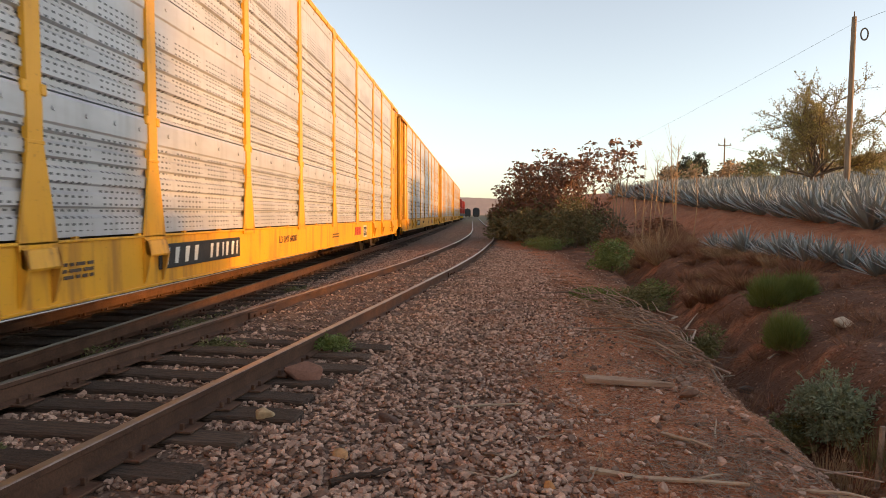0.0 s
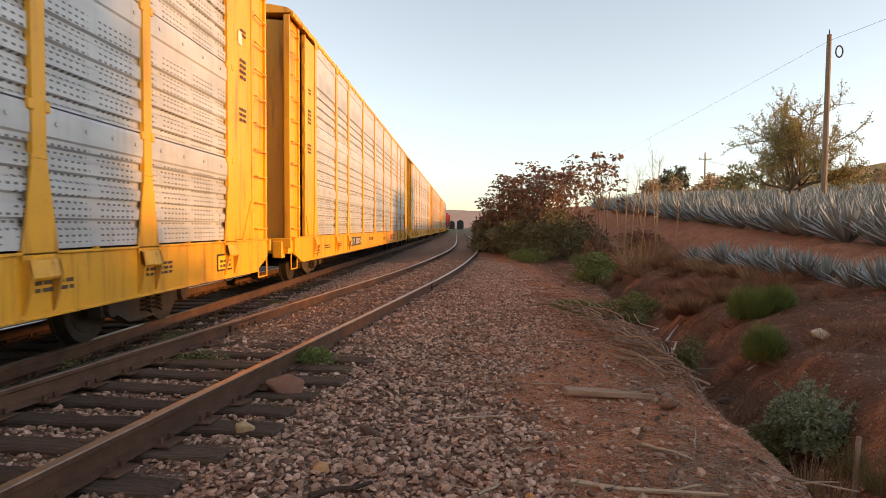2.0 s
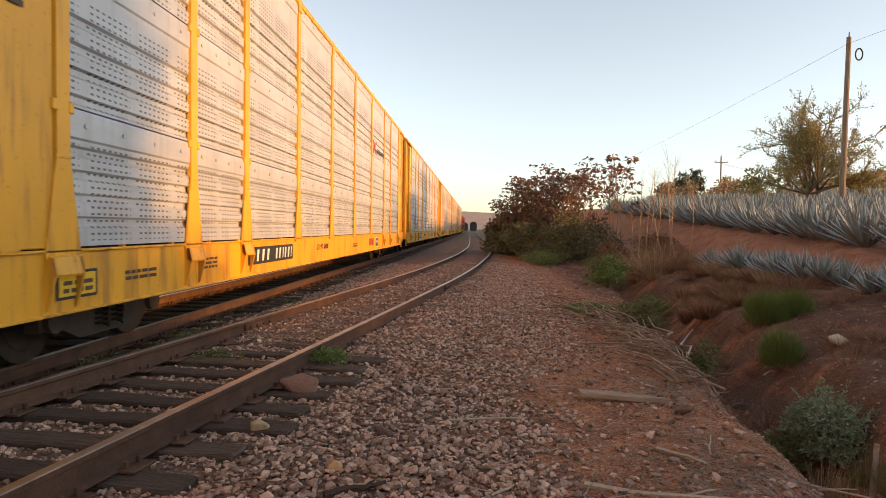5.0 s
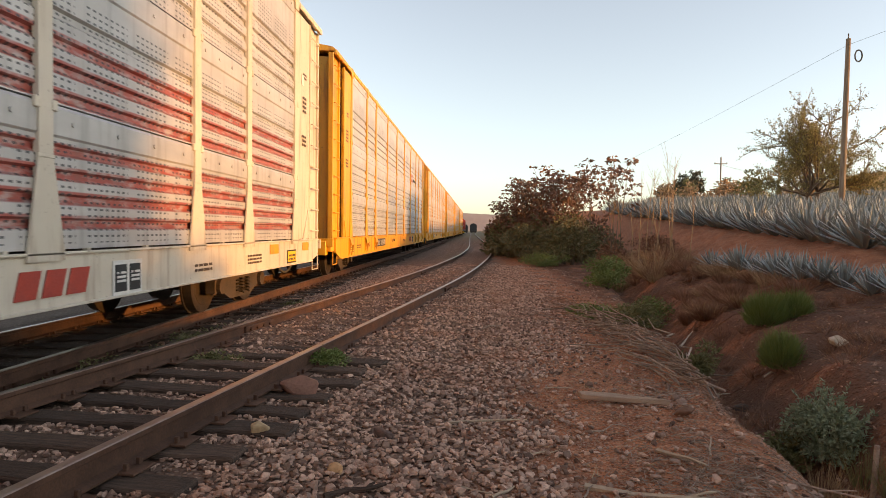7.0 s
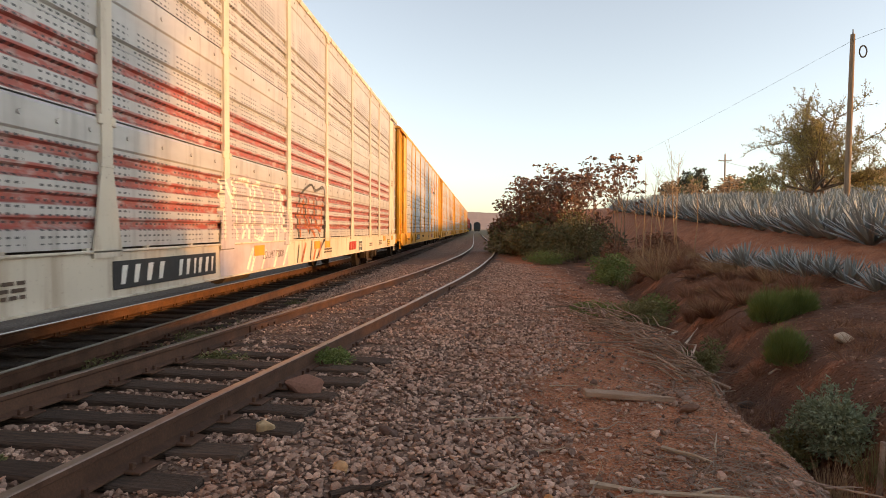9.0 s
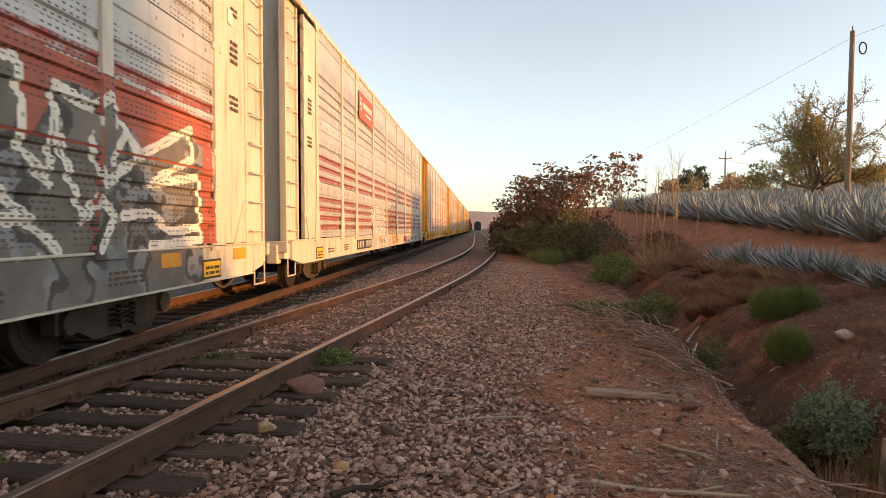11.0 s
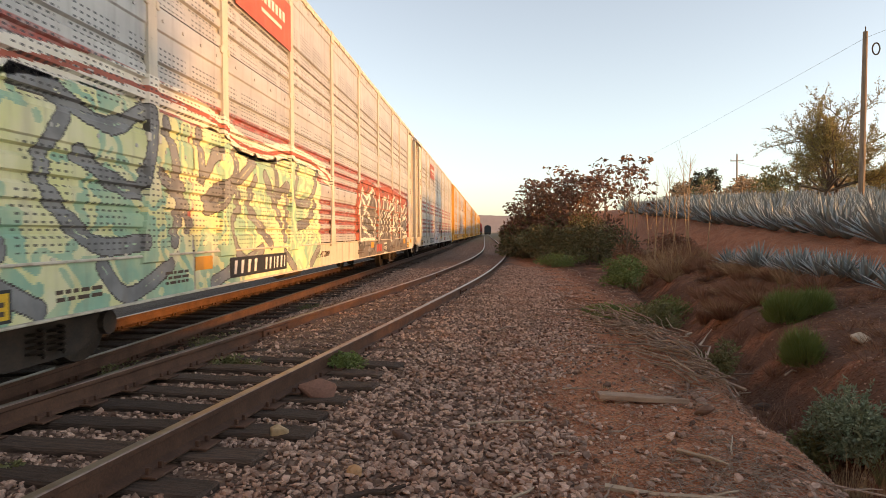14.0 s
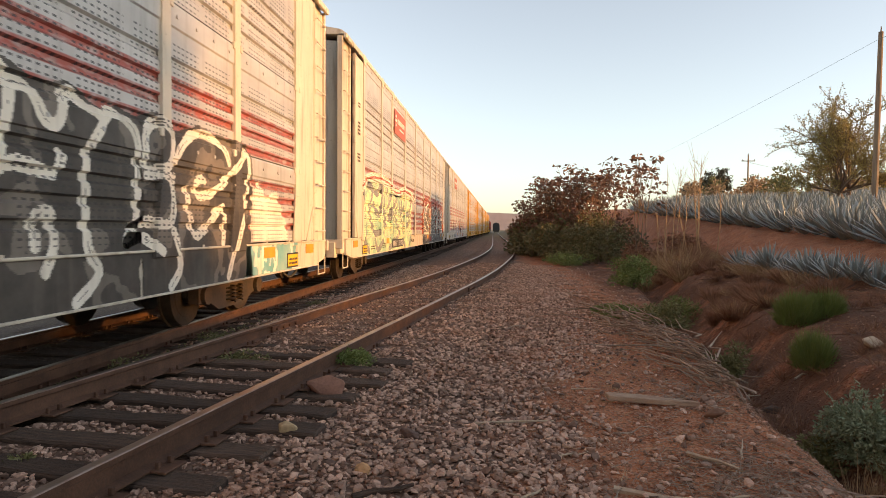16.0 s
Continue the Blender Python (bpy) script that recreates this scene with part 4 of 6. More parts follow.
BULGE = [[(4.75, 2.4), (4.85, 2.25), (4.75, 1.7)], [(4.85, 2.3), (5.05, 2.3), (5.2, 2.1), (5.35, 2.1), (5.45, 2.35), (5.65, 2.3), (5.9, 2.2), (5.7, 1.85), (5.7, 1.15), (5.85, 0.9), (5.55, 0.68)],
         [(4.6, 1.35), (4.7, 1.65), (4.95, 1.75), (5.3, 1.7), (5.4, 1.85)], [(5.1, 1.15), (5.1, 1.35), (5.25, 1.4), (5.3, 1.15), (5.2, 0.95)], [(5.9, 2.2), (6.05, 2.3), (6.35, 2.2), (6.45, 1.9), (6.4, 1.35), (6.25, 1.2)]]
HOOK = [[(6.55, 2.1), (6.6, 2.25), (6.85, 2.35), (7.05, 2.25), (7.0, 1.95), (6.65, 1.85), (6.55, 2.1)], [(6.6, 1.8), (7.0, 1.8), (7.0, 1.35), (6.5, 1.35), (6.25, 1.15), (6.5, 1.2), (6.85, 1.05)], [(7.05, 1.25), (7.25, 0.9), (7.05, 0.68)],
        [(7.05, 1.65), (7.2, 2.1), (7.65, 2.35), (8.25, 2.3), (8.45, 2.1)], [(9.0, 2.3), (8.25, 1.8), (7.7, 1.65), (7.6, 1.8), (7.8, 1.85)], [(7.4, 1.7), (7.45, 1.45), (7.65, 1.2), (8.3, 1.55), (8.3, 1.1)], [(9.05, 2.3), (9.1, 1.9), (8.85, 1.35), (8.45, 0.68)]]
SOOT = [P["black"], P["soot"], P["black"]]
graffiti(white_3, "graffiti", "black sprayed shapes with cream outlines", BULGE, [(0.0, 0.055, P["cream"])], SOOT,
         [(4.5, 2.35), (4.8, 2.45), (5.1, 2.38), (5.45, 2.45), (5.9, 2.32), (6.2, 2.38), (6.5, 2.35)], 0.62, 0.012, seed=21.0)
graffiti(white_3, "graffiti", "black sprayed shapes with cream outlines", HOOK, [(0.0, 0.055, P["cream"])], SOOT,
         [(6.5, 2.35), (6.8, 2.43), (7.2, 2.3), (7.65, 2.45), (8.35, 2.4), (9.0, 2.42), (9.2, 2.3)], 0.62, 0.012, seed=21.0)
graffiti(white_3, "graffiti", "black sprayed shapes with cream outlines", [[(y - 5.6, z) for y, z in line] for line in BULGE + HOOK], [(0.0, 0.055, P["cream"])], SOOT,
         [(-1.1, 2.35), (0.2, 2.4), (1.4, 2.4), (2.6, 2.45), (3.6, 2.4), (4.45, 2.4)], 0.62, 0.012, seed=24.0)
graffiti(white_3, "graffiti", "pale sprayed patch on the striped sheet", [[(9.5, 1.2), (9.5, 1.9), (9.9, 1.3), (10.2, 1.75), (10.5, 1.2)]], [(0.0, 0.05, P["cream"])], [P["cream"]],
         [(9.25, 1.9), (9.7, 1.75), (10.2, 1.85), (10.7, 1.3)], 1.12, 0.02)
graffiti(white_3, "graffiti", "teal sprayed patch with pale scribbles", [[(9.5, 0.72), (9.55, 0.95), (9.75, 0.8), (9.7, 0.95)], [(9.9, 0.75), (10.0, 0.95), (10.1, 0.75)]], [(0.0, 0.02, P["cream"])], [P["teal"], P["cream"], P["teal"]],
         [(9.0, 1.04), (11.1, 1.04)], 0.64, 0.02)


# ---- locomotive at the head of the train, stock parked far off ----
def build_locomotive(y):
    loco = tagged(new("locomotive"), "red diesel locomotive with dark roof at the train's head", "locomotive")
    loco.matrix_basis = pose(MAIN_X, y, MAIN_Z)
    part("frame", box(bmesh.new(), -1.5, 1.5, -10.5, 10.5, 1.0, 1.5, 0.05), M["dark"], loco)
    bm = bmesh.new()
    prism(bm, [(-0.95, 1.5), (0.95, 1.5), (0.95, 3.9), (0.6, 4.25), (-0.6, 4.25), (-0.95, 3.9)], 1, -9.6, 4.5)
    part("hood", bm, M["red"], loco)
    bm = bmesh.new()
    prism(bm, [(-1.5, 1.5), (1.5, 1.5), (1.5, 4.2), (0.8, 4.55), (-0.8, 4.55), (-1.5, 4.2)], 1, 4.5, 7.0)
    cab = part("cab", bm, M["red"], loco)
    for s in (-1, 1):
        put("window", mesh_of("window", box(bmesh.new(), -0.02, 0.02, -0.45, 0.45, -0.35, 0.35, 0.01), M["black"]), cab, pose(s * 1.5, 5.8, 3.5))
        put("handrail", mesh_of("handrail", rod(bmesh.new(), (s * 1.42, -9.8, 2.5), (s * 1.42, 4.4, 2.5), 0.03), M["lettering"]), loco)
    bm = bmesh.new()
    prism(bm, [(-0.9, 1.5), (0.9, 1.5), (0.9, 3.0), (-0.9, 3.0)], 1, 7.0, 9.4)
    part("nose", bm, M["red"], loco)
    bm = bmesh.new()
    for k in range(3):
        rod(bm, (0, -8.4 + 1.6 * k, 4.2), (0, -8.4 + 1.6 * k, 4.4), 0.6, None, 14)
    part("roof_fans", bm, M["dark"], loco)
    part("fuel_tank", box(bmesh.new(), -1.2, 1.2, -2.6, 2.6, 0.35, 1.0, 0.1), M["dark"], loco)
    part("end_stripe", box(bmesh.new(), -1.5, 1.5, -10.6, -10.5, 0.6, 1.5, 0.02), M["placard"], loco)
    for s in (-1, 1):
        truck = put("truck", cached(("truck", M["dark"].name), lambda: sideframe_mesh(M["dark"])), loco, pose(0, s * 6.8, 0))
        for a in (-0.89, 0.89):
            w = put("wheelset", cached(("wheelset", M["wheel"].name), lambda: wheelset_mesh(M["wheel"])), truck, pose(0, a, 0.42))
            WHEELS.append((w, a))
    return loco


locos = [build_locomotive(first + PITCH * 3 + HALF + 10.9 + 21.8 * k) for k in range(2)]


def build_freight_car(x, y, turn, label):
    car = tagged(new("freight_car"), label, "railway car", "parked cars far off")
    car.matrix_basis = pose(x, y, 0.15, 0, 0, turn)
    bm = bmesh.new()
    prism(bm, [(-1.5, 1.15), (1.5, 1.15), (1.5, 3.3), (1.15, 4.0), (0.5, 4.2), (-0.5, 4.2), (-1.15, 4.0), (-1.5, 3.3)], 1, -7.2, 7.2)
    part("body", bm, M["black"], car)
    part("frame", box(bmesh.new(), -1.45, 1.45, -7.6, 7.6, 0.55, 1.2, 0.03), M["dark"], car)
    part("hatch", box(bmesh.new(), -0.4, 0.4, -5.0, 5.0, 4.15, 4.4, 0.05), M["dark"], car)
    for s in (-1, 1):
        truck = put("truck", cached(("truck", M["dark"].name), lambda: sideframe_mesh(M["dark"])), car, pose(0, s * 5.6, 0))
        for a in (-0.89, 0.89):
            put("wheelset", cached(("wheelset", M["wheel"].name), lambda: wheelset_mesh(M["wheel"])), truck, pose(0, a, 0.42))


build_freight_car(float(siding(290)), 290, 0.4, "dark freight car parked at the siding's far end")
build_freight_car(-6.2, 330, 0, "dark freight car parked beyond the siding's end")


# ---- plants ----
G = {
    "castor": leafy("castor_leaf", (0.18, 0.10, 0.058), (0.29, 0.125, 0.08)),
    "castor_green": leafy("castor_green_leaf", (0.12, 0.13, 0.05), (0.26, 0.19, 0.085)),
    "shrub": leafy("shrub_leaf", (0.15, 0.21, 0.05), (0.25, 0.30, 0.085)),
    "blue": leafy("grey_green_leaf", (0.17, 0.22, 0.12), (0.34, 0.41, 0.28)),
    "olive": leafy("olive_leaf", (0.16, 0.155, 0.055), (0.25, 0.23, 0.09)),
    "dry": leafy("dry_grass", (0.38, 0.23, 0.12), (0.55, 0.37, 0.21), 0.8),
    "russet": leafy("russet_brush", (0.26, 0.12, 0.07), (0.38, 0.20, 0.115), 0.85),
    "agave": leafy("agave_leaf", (0.17, 0.215, 0.225), (0.56, 0.59, 0.54), 0.45),
    "mesquite": leafy("mesquite_leaf", (0.20, 0.175, 0.05), (0.34, 0.27, 0.08)),
    "thorn": leafy("thorn_tree_leaf", (0.30, 0.235, 0.07), (0.52, 0.39, 0.13)),
    "pine": leafy("dark_foliage", (0.025, 0.035, 0.018), (0.05, 0.055, 0.028)),
    "bark": plain("bark", (0.11, 0.075, 0.05), (0.24, 0.17, 0.12), 5.0, 0.9, 0.0, 40.0, 0.6, 0.01, (4.0, 4.0, 0.8)),
    "twig": plain("dead_twig", (0.22, 0.15, 0.11), (0.50, 0.38, 0.30), 6.0, 0.9, 0.0, 50.0, 0.4, 0.004, None, 0.5),
    "pole": plain("weathered_pole_wood", (0.16, 0.105, 0.07), (0.30, 0.21, 0.14), 2.0, 0.9, 0.0, 30.0, 0.4, 0.006, (5.0, 5.0, 0.5)),
}


def leaf_mesh(name, centres, directions, length, width, mat, rng, fold=0.25):
    """Many small folded leaves: each is two halves along its middle."""
    c = np.asarray(centres, float)
    d = np.asarray(directions, float)
    d = d / (np.linalg.norm(d, axis=1, keepdims=True) + 1e-9)
    side = np.cross(d, rng.normal(size=d.shape))
    side = side / (np.linalg.norm(side, axis=1, keepdims=True) + 1e-9)
    up = np.cross(side, d)
    n = len(c)
    ln = length * rng.uniform(0.6, 1.3, (n, 1))
    wd = width * rng.uniform(0.6, 1.3, (n, 1))
    base, tip = c - d * ln * 0.1, c + d * ln
    mid = c + d * ln * 0.45
    left, right = mid + side * wd / 2 + up * wd * fold, mid - side * wd / 2 + up * wd * fold
    v = np.stack([base, left, tip, right], 1).reshape(-1, 3)
    i = np.arange(n) * 4
    f = np.concatenate([np.stack([i, i + 2, i + 1], -1), np.stack([i, i + 3, i + 2], -1)])
    return raw(name, v, f, mat)


def blade_mesh(name, roots, tips, width, mat, rng, bend=0.15, seg=3):
    """Grass blades or thin stems, bent, tapering to a point."""
    a, b = np.asarray(roots, float), np.asarray(tips, float)
    n = len(a)
    d = b - a
    side = np.cross(d, rng.normal(size=d.shape))
    side = side / (np.linalg.norm(side, axis=1, keepdims=True) + 1e-9)
    sag = rng.normal(size=(n, 3)) * bend * np.linalg.norm(d, axis=1, keepdims=True)
    v = []
    for k in range(seg + 1):
        t = k / seg
        p = a + d * t + sag * t * t
        w = width * (1 - 0.85 * t) * 0.5
        v += [p + side * w, p - side * w]
    v = np.stack(v, 1).reshape(-1, 3)
    m = 2 * (seg + 1)
    i = np.arange(n) * m
    f = np.concatenate([np.stack([i + 2 * k, i + 2 * k + 1, i + 2 * k + 3, i + 2 * k + 2], -1) for k in range(seg)])
    return raw(name, v, f, mat)


def ball(rng, n, power=0.45):
    p = rng.normal(size=(n, 3))
    p = p / np.linalg.norm(p, axis=1, keepdims=True)
    return p * rng.uniform(0, 1, (n, 1)) ** power


def zg(x, y):
    return float(ground_z(x, y))


def branches(rng, bm, root, top, n, radius, spread, levels=2):
    """Limbs from a stem; returns the places where twigs end."""
    ends = []
    root, top = Vector(root), Vector(top)
    for _ in range(n):
        t = rng.uniform(0.25, 1.0)
        a = root.lerp(top, t)
        out = Vector(rng.normal(size=3))
        out.z = abs(out.z) * 0.7
        b = a + out.normalized() * spread * rng.uniform(0.5, 1.1)
        rod(bm, a, b, radius * (1.1 - 0.6 * t), radius * 0.35, 5)
        ends.append(b)
        if levels > 1:
            ends += branches(rng, bm, a.lerp(b, 0.35), b, 3, radius * 0.45, spread * 0.5, levels - 1)
    return ends


def bush(name, label, x, y, w, h, mat, n, leaf, seed, clumps=14, stems=6, top=None, lift=0.0):
    """A shrub: stems from the ground and leaves in uneven clumps with gaps."""
    rng = np.random.default_rng(seed)
    thing = tagged(new(name), label, "shrub")
    thing.matrix_basis = pose(x, y, zg(x, y) - 0.03)
    bm = bmesh.new()
    cs = []
    for k in range(clumps):
        a, r = rng.uniform(0, 6.28), math.sqrt(rng.uniform(0, 1))
        z = rng.uniform(0.22, 0.9) * h * (1 - 0.45 * r * r) + lift * h
        cs.append((0.42 * w * r * math.cos(a), 0.42 * w * r * math.sin(a), z))
    for k in range(stems):
        e = cs[k % clumps]
        mid = (e[0] * 0.4 + rng.uniform(-0.1, 0.1) * w, e[1] * 0.4, e[2] * 0.55)
        s = 0.012 * h + 0.004
        rod(bm, (e[0] * 0.12, e[1] * 0.12, -0.05), mid, s, s * 0.7, 5)
        rod(bm, mid, e, s * 0.7, s * 0.3, 5)
    part("stem", bm, G["bark"], thing)
    per = n // clumps
    pts, dirs = [], []
    for c in cs:
        p = ball(rng, per, 0.4) * np.array([0.22 * w, 0.22 * w, 0.18 * h]) * rng.uniform(0.7, 1.35) + np.array(c)
        pts.append(p)
        dirs.append((p - np.array(c)) * 1.5 + rng.normal(size=p.shape) * 0.12 * w + np.array([0, 0, 0.02 * w]))
    pts, dirs = np.concatenate(pts), np.concatenate(dirs)
    low = pts[:, 2] < 0.02
    pts[low, 2] = rng.uniform(0.02, 0.2 * h, low.sum())
    if top is None:
        put("foliage", leaf_mesh("foliage", pts, dirs, leaf, leaf * 0.55, mat, rng), thing)
    else:
        high = pts[:, 2] > h * rng.uniform(0.35, 0.65, len(pts))
        put("foliage", leaf_mesh("foliage", pts[~high], dirs[~high], leaf, leaf * 0.55, mat, rng), thing)
        put("top_foliage", leaf_mesh("top_foliage", pts[high], dirs[high], leaf, leaf * 0.7, top, rng), thing, None, "dull red-brown leaves")
    return thing


def tuft(name, label, x, y, w, h, mat, n, width, seed, flop=0.55, dome=False):
    """A clump of grass-like blades."""
    rng = np.random.default_rng(seed)
    a = rng.uniform(0, 6.28, n)
    r = np.sqrt(rng.uniform(0, 1, n))
    roots = np.stack([0.25 * w * r * np.cos(a), 0.25 * w * r * np.sin(a), np.full(n, -0.02)], -1)
    lean = rng.uniform(0.1, 1.0, n) * flop
    hh = h * rng.uniform(0.55, 1.05, n) * (1 - 0.25 * r)
    tips = roots + np.stack([lean * w * 0.55 * np.cos(a), lean * w * 0.55 * np.sin(a), hh], -1)
    if dome:
        th = np.arccos(rng.uniform(0.0, 1.0, n))
        q = np.stack([0.5 * w * np.sin(th) * np.cos(a), 0.5 * w * np.sin(th) * np.sin(a), h * np.cos(th) ** 0.7 * 0.9], -1) * rng.uniform(0.6, 1.0, (n, 1))
        tips = q + np.stack([0 * a, 0 * a, 0.16 * h + 0.06 * h * rng.normal(size=n)], -1) + rng.normal(size=(n, 3)) * 0.03 * w
        roots = q * 0.72
    ob = new(name, blade_mesh(name, roots, tips, width, mat, rng))
    ob.matrix_basis = pose(x, y, zg(x, y))
    return tagged(ob, label, "plant")


# castor bushes beside the path
CASTOR = "dense castor bush with dark leaves and reddish tops"
bush("castor_bush", CASTOR, 1.5, 37.0, 1.9, 2.2, G["olive"], 1300, 0.20, 31, 12, 7, G["castor_green"])
bush("castor_bush", CASTOR, 1.9, 35.5, 2.6, 3.0, G["castor_green"], 2600, 0.2, 51, 16, 8, G["castor"])
bush("castor_bush", CASTOR, 1.7, 40.0, 2.4, 2.3, G["olive"], 1600, 0.2, 52, 14, 7, G["castor"])
bush("castor_bush", CASTOR, 2.7, 33.5, 3.1, 3.5, G["castor_green"], 3600, 0.21, 32, 18, 9, G["castor"])
bush("castor_bush", CASTOR, 4.2, 31.0, 3.3, 3.7, G["castor_green"], 4200, 0.2, 33, 20, 9, G["castor"])
bush("castor_bush", CASTOR, 5.6, 31.5, 2.2, 2.2, G["castor_green"], 1800, 0.2, 34, 14, 9, G["castor"])
bush("green_bush", "dense dark green bush at the path's edge", 4.0, 27.0, 3.0, 2.4, G["castor_green"], 4600, 0.13, 36, 22, 8)
bush("green_bush", "dense dark green bush at the path's edge", 2.6, 30.0, 2.6, 2.0, G["castor_green"], 3600, 0.14, 37, 18, 8)
bush("dry_bush", "brown half-dry bush on the bank's foot", 5.3, 24.0, 1.8, 1.3, G["russet"], 2200, 0.12, 38, 16, 9)
bush("dry_bush", "brown half-dry bush on the bank's foot", 4.7, 22.2, 1.7, 1.1, G["russet"], 2200, 0.10, 53, 16, 9)
bush("dry_bush", "brown half-dry bush on the bank's foot", 6.2, 22.6, 1.6, 0.9, G["russet"], 1600, 0.10, 54, 14, 9)
bush("green_bush", "fresh green low bush at the bank's foot", 3.4, 16.6, 1.2, 1.0, G["shrub"], 3000, 0.07, 39, 16, 8)
bush("weed_clump", "low green weeds on the path's edge", 2.75, 25.5, 2.0, 0.7, G["shrub"], 2600, 0.07, 40, 16, 6)
bush("weed_clump", "yellowish green weeds among the brush pile", 2.38, 9.6, 0.65, 0.45, G["olive"], 2600, 0.04, 41, 14, 6)
bush("weed_clump", "yellowish green weeds among the brush pile", 1.95, 10.6, 0.9, 0.26, G["shrub"], 1800, 0.05, 42, 14, 6)
bush("weed_clump", "small green weed in the ditch", 2.62, 7.6, 0.4, 0.5, G["olive"], 1100, 0.045, 43, 10, 6)
bush("weed_clump", "small green weed in the ditch", 3.6, 13.6, 0.9, 0.7, G["shrub"], 1500, 0.05, 44, 10, 6)
bush("grey_green_bush", "grey-green leafy bush in the ditch", 3.0, 5.5, 0.68, 0.60, G["blue"], 5200, 0.038, 45, 30, 18)
rng = np.random.default_rng(48)
q = ball(rng, 70, 0.6) * np.array([0.24, 0.24, 0.18]) + np.array([0, 0, 0.30])
out = q + (q - np.array([0, 0, 0.12])) * rng.uniform(0.35, 0.9, (70, 1))
t = rng.uniform(0.1, 1.05, (70, 16, 1))
spot = (q[:, None] + (out - q)[:, None] * t).reshape(-1, 3)
put("sprig_foliage", leaf_mesh("sprig_foliage", spot, np.repeat(out - q, 16, 0) + rng.normal(size=spot.shape) * 0.16, 0.05, 0.016, G["blue"], rng), bpy.data.objects["grey_green_bush"])
put("sprig_stem", blade_mesh("sprig_stem", q * 0.5, out, 0.008, G["blue"], rng, 0.05), bpy.data.objects["grey_green_bush"])
bush("grey_green_bush", "low olive undergrowth beside the ditch", 2.75, 5.75, 0.6, 0.35, G["olive"], 1800, 0.045, 46, 14, 6)
bush("rail_weed", "bright green weed growing against the rail", -1.56, 6.50, 0.42, 0.30, G["shrub"], 1500, 0.035, 47, 14, 6)
for k, (x, y, w, h) in enumerate(((-2.75, 6.6, 0.45, 0.2), (-3.25, 6.9, 0.25, 0.2), (-3.55, 8.2, 0.8, 0.22), (-3.5, 9.6, 0.7, 0.2), (-3.7, 6.2, 0.7, 0.25), (-3.6, 12.0, 0.9, 0.22), (-3.55, 7.2, 0.6, 0.22), (-3.75, 5.2, 0.6, 0.25), (-2.9, 3.55, 0.15, 0.1))):
    bush("track_weed", "dull olive weed between the tracks", x, y, w, h, G["olive"], 420, 0.04, 60 + k, 8, 5)

# rounded grassy shrubs on the bank
for k, (x, y, w, h) in enumerate(((4.20, 9.45, 0.72, 0.48), (4.62, 9.5, 0.6, 0.40), (3.58, 7.61, 0.55, 0.44))):
    tuft("broom_shrub", "rounded bright green broom-like shrub on the bank", x, y, w, h, G["shrub"], 3000, 0.012, 80 + k, 1.0, True)
for k in range(80):
    rr = random.Random(500 + k)
    y = rr.uniform(11, 25)
    x = float(ditch_x(y)) + rr.uniform(0.4, 2.2)
    tuft("dry_grass", "dry russet grass on the bank", x, y, rr.uniform(0.4, 0.9), rr.uniform(0.14, 0.38) * (1.5 if y > 17 else 1), G["russet" if k % 3 else "dry"], 260, 0.014, 100 + k, 0.9)
for k in range(50):
    rr = random.Random(700 + k)
    y = rr.uniform(5.5, 12)
    x = float(ditch_x(y)) + rr.uniform(-0.5, 2.6)
    tuft("dry_grass", "sparse dry grass in the ditch", x, y, rr.uniform(0.25, 0.5), rr.uniform(0.12, 0.3), G["russet"], 60, 0.008, 200 + k, 1.0)
tuft("straw_clump", "drooping straw-coloured grass clump", 5.1, 18.6, 1.3, 1.0, G["dry"], 420, 0.016, 301, 1.3)
tuft("straw_clump", "drooping straw-coloured grass clump", 4.6, 20.6, 1.2, 1.1, G["dry"], 320, 0.016, 302, 1.1)
for k, (x, y) in enumerate(((2.75, 4.75), (2.95, 4.9), (2.7, 5.0), (3.0, 4.6))):
    tuft("yellow_weed", "thin yellow-green weeds beside a stake", x, y, 0.35, 0.4, G["olive" if k % 2 else "dry"], 90, 0.006, 310 + k, 0.9)


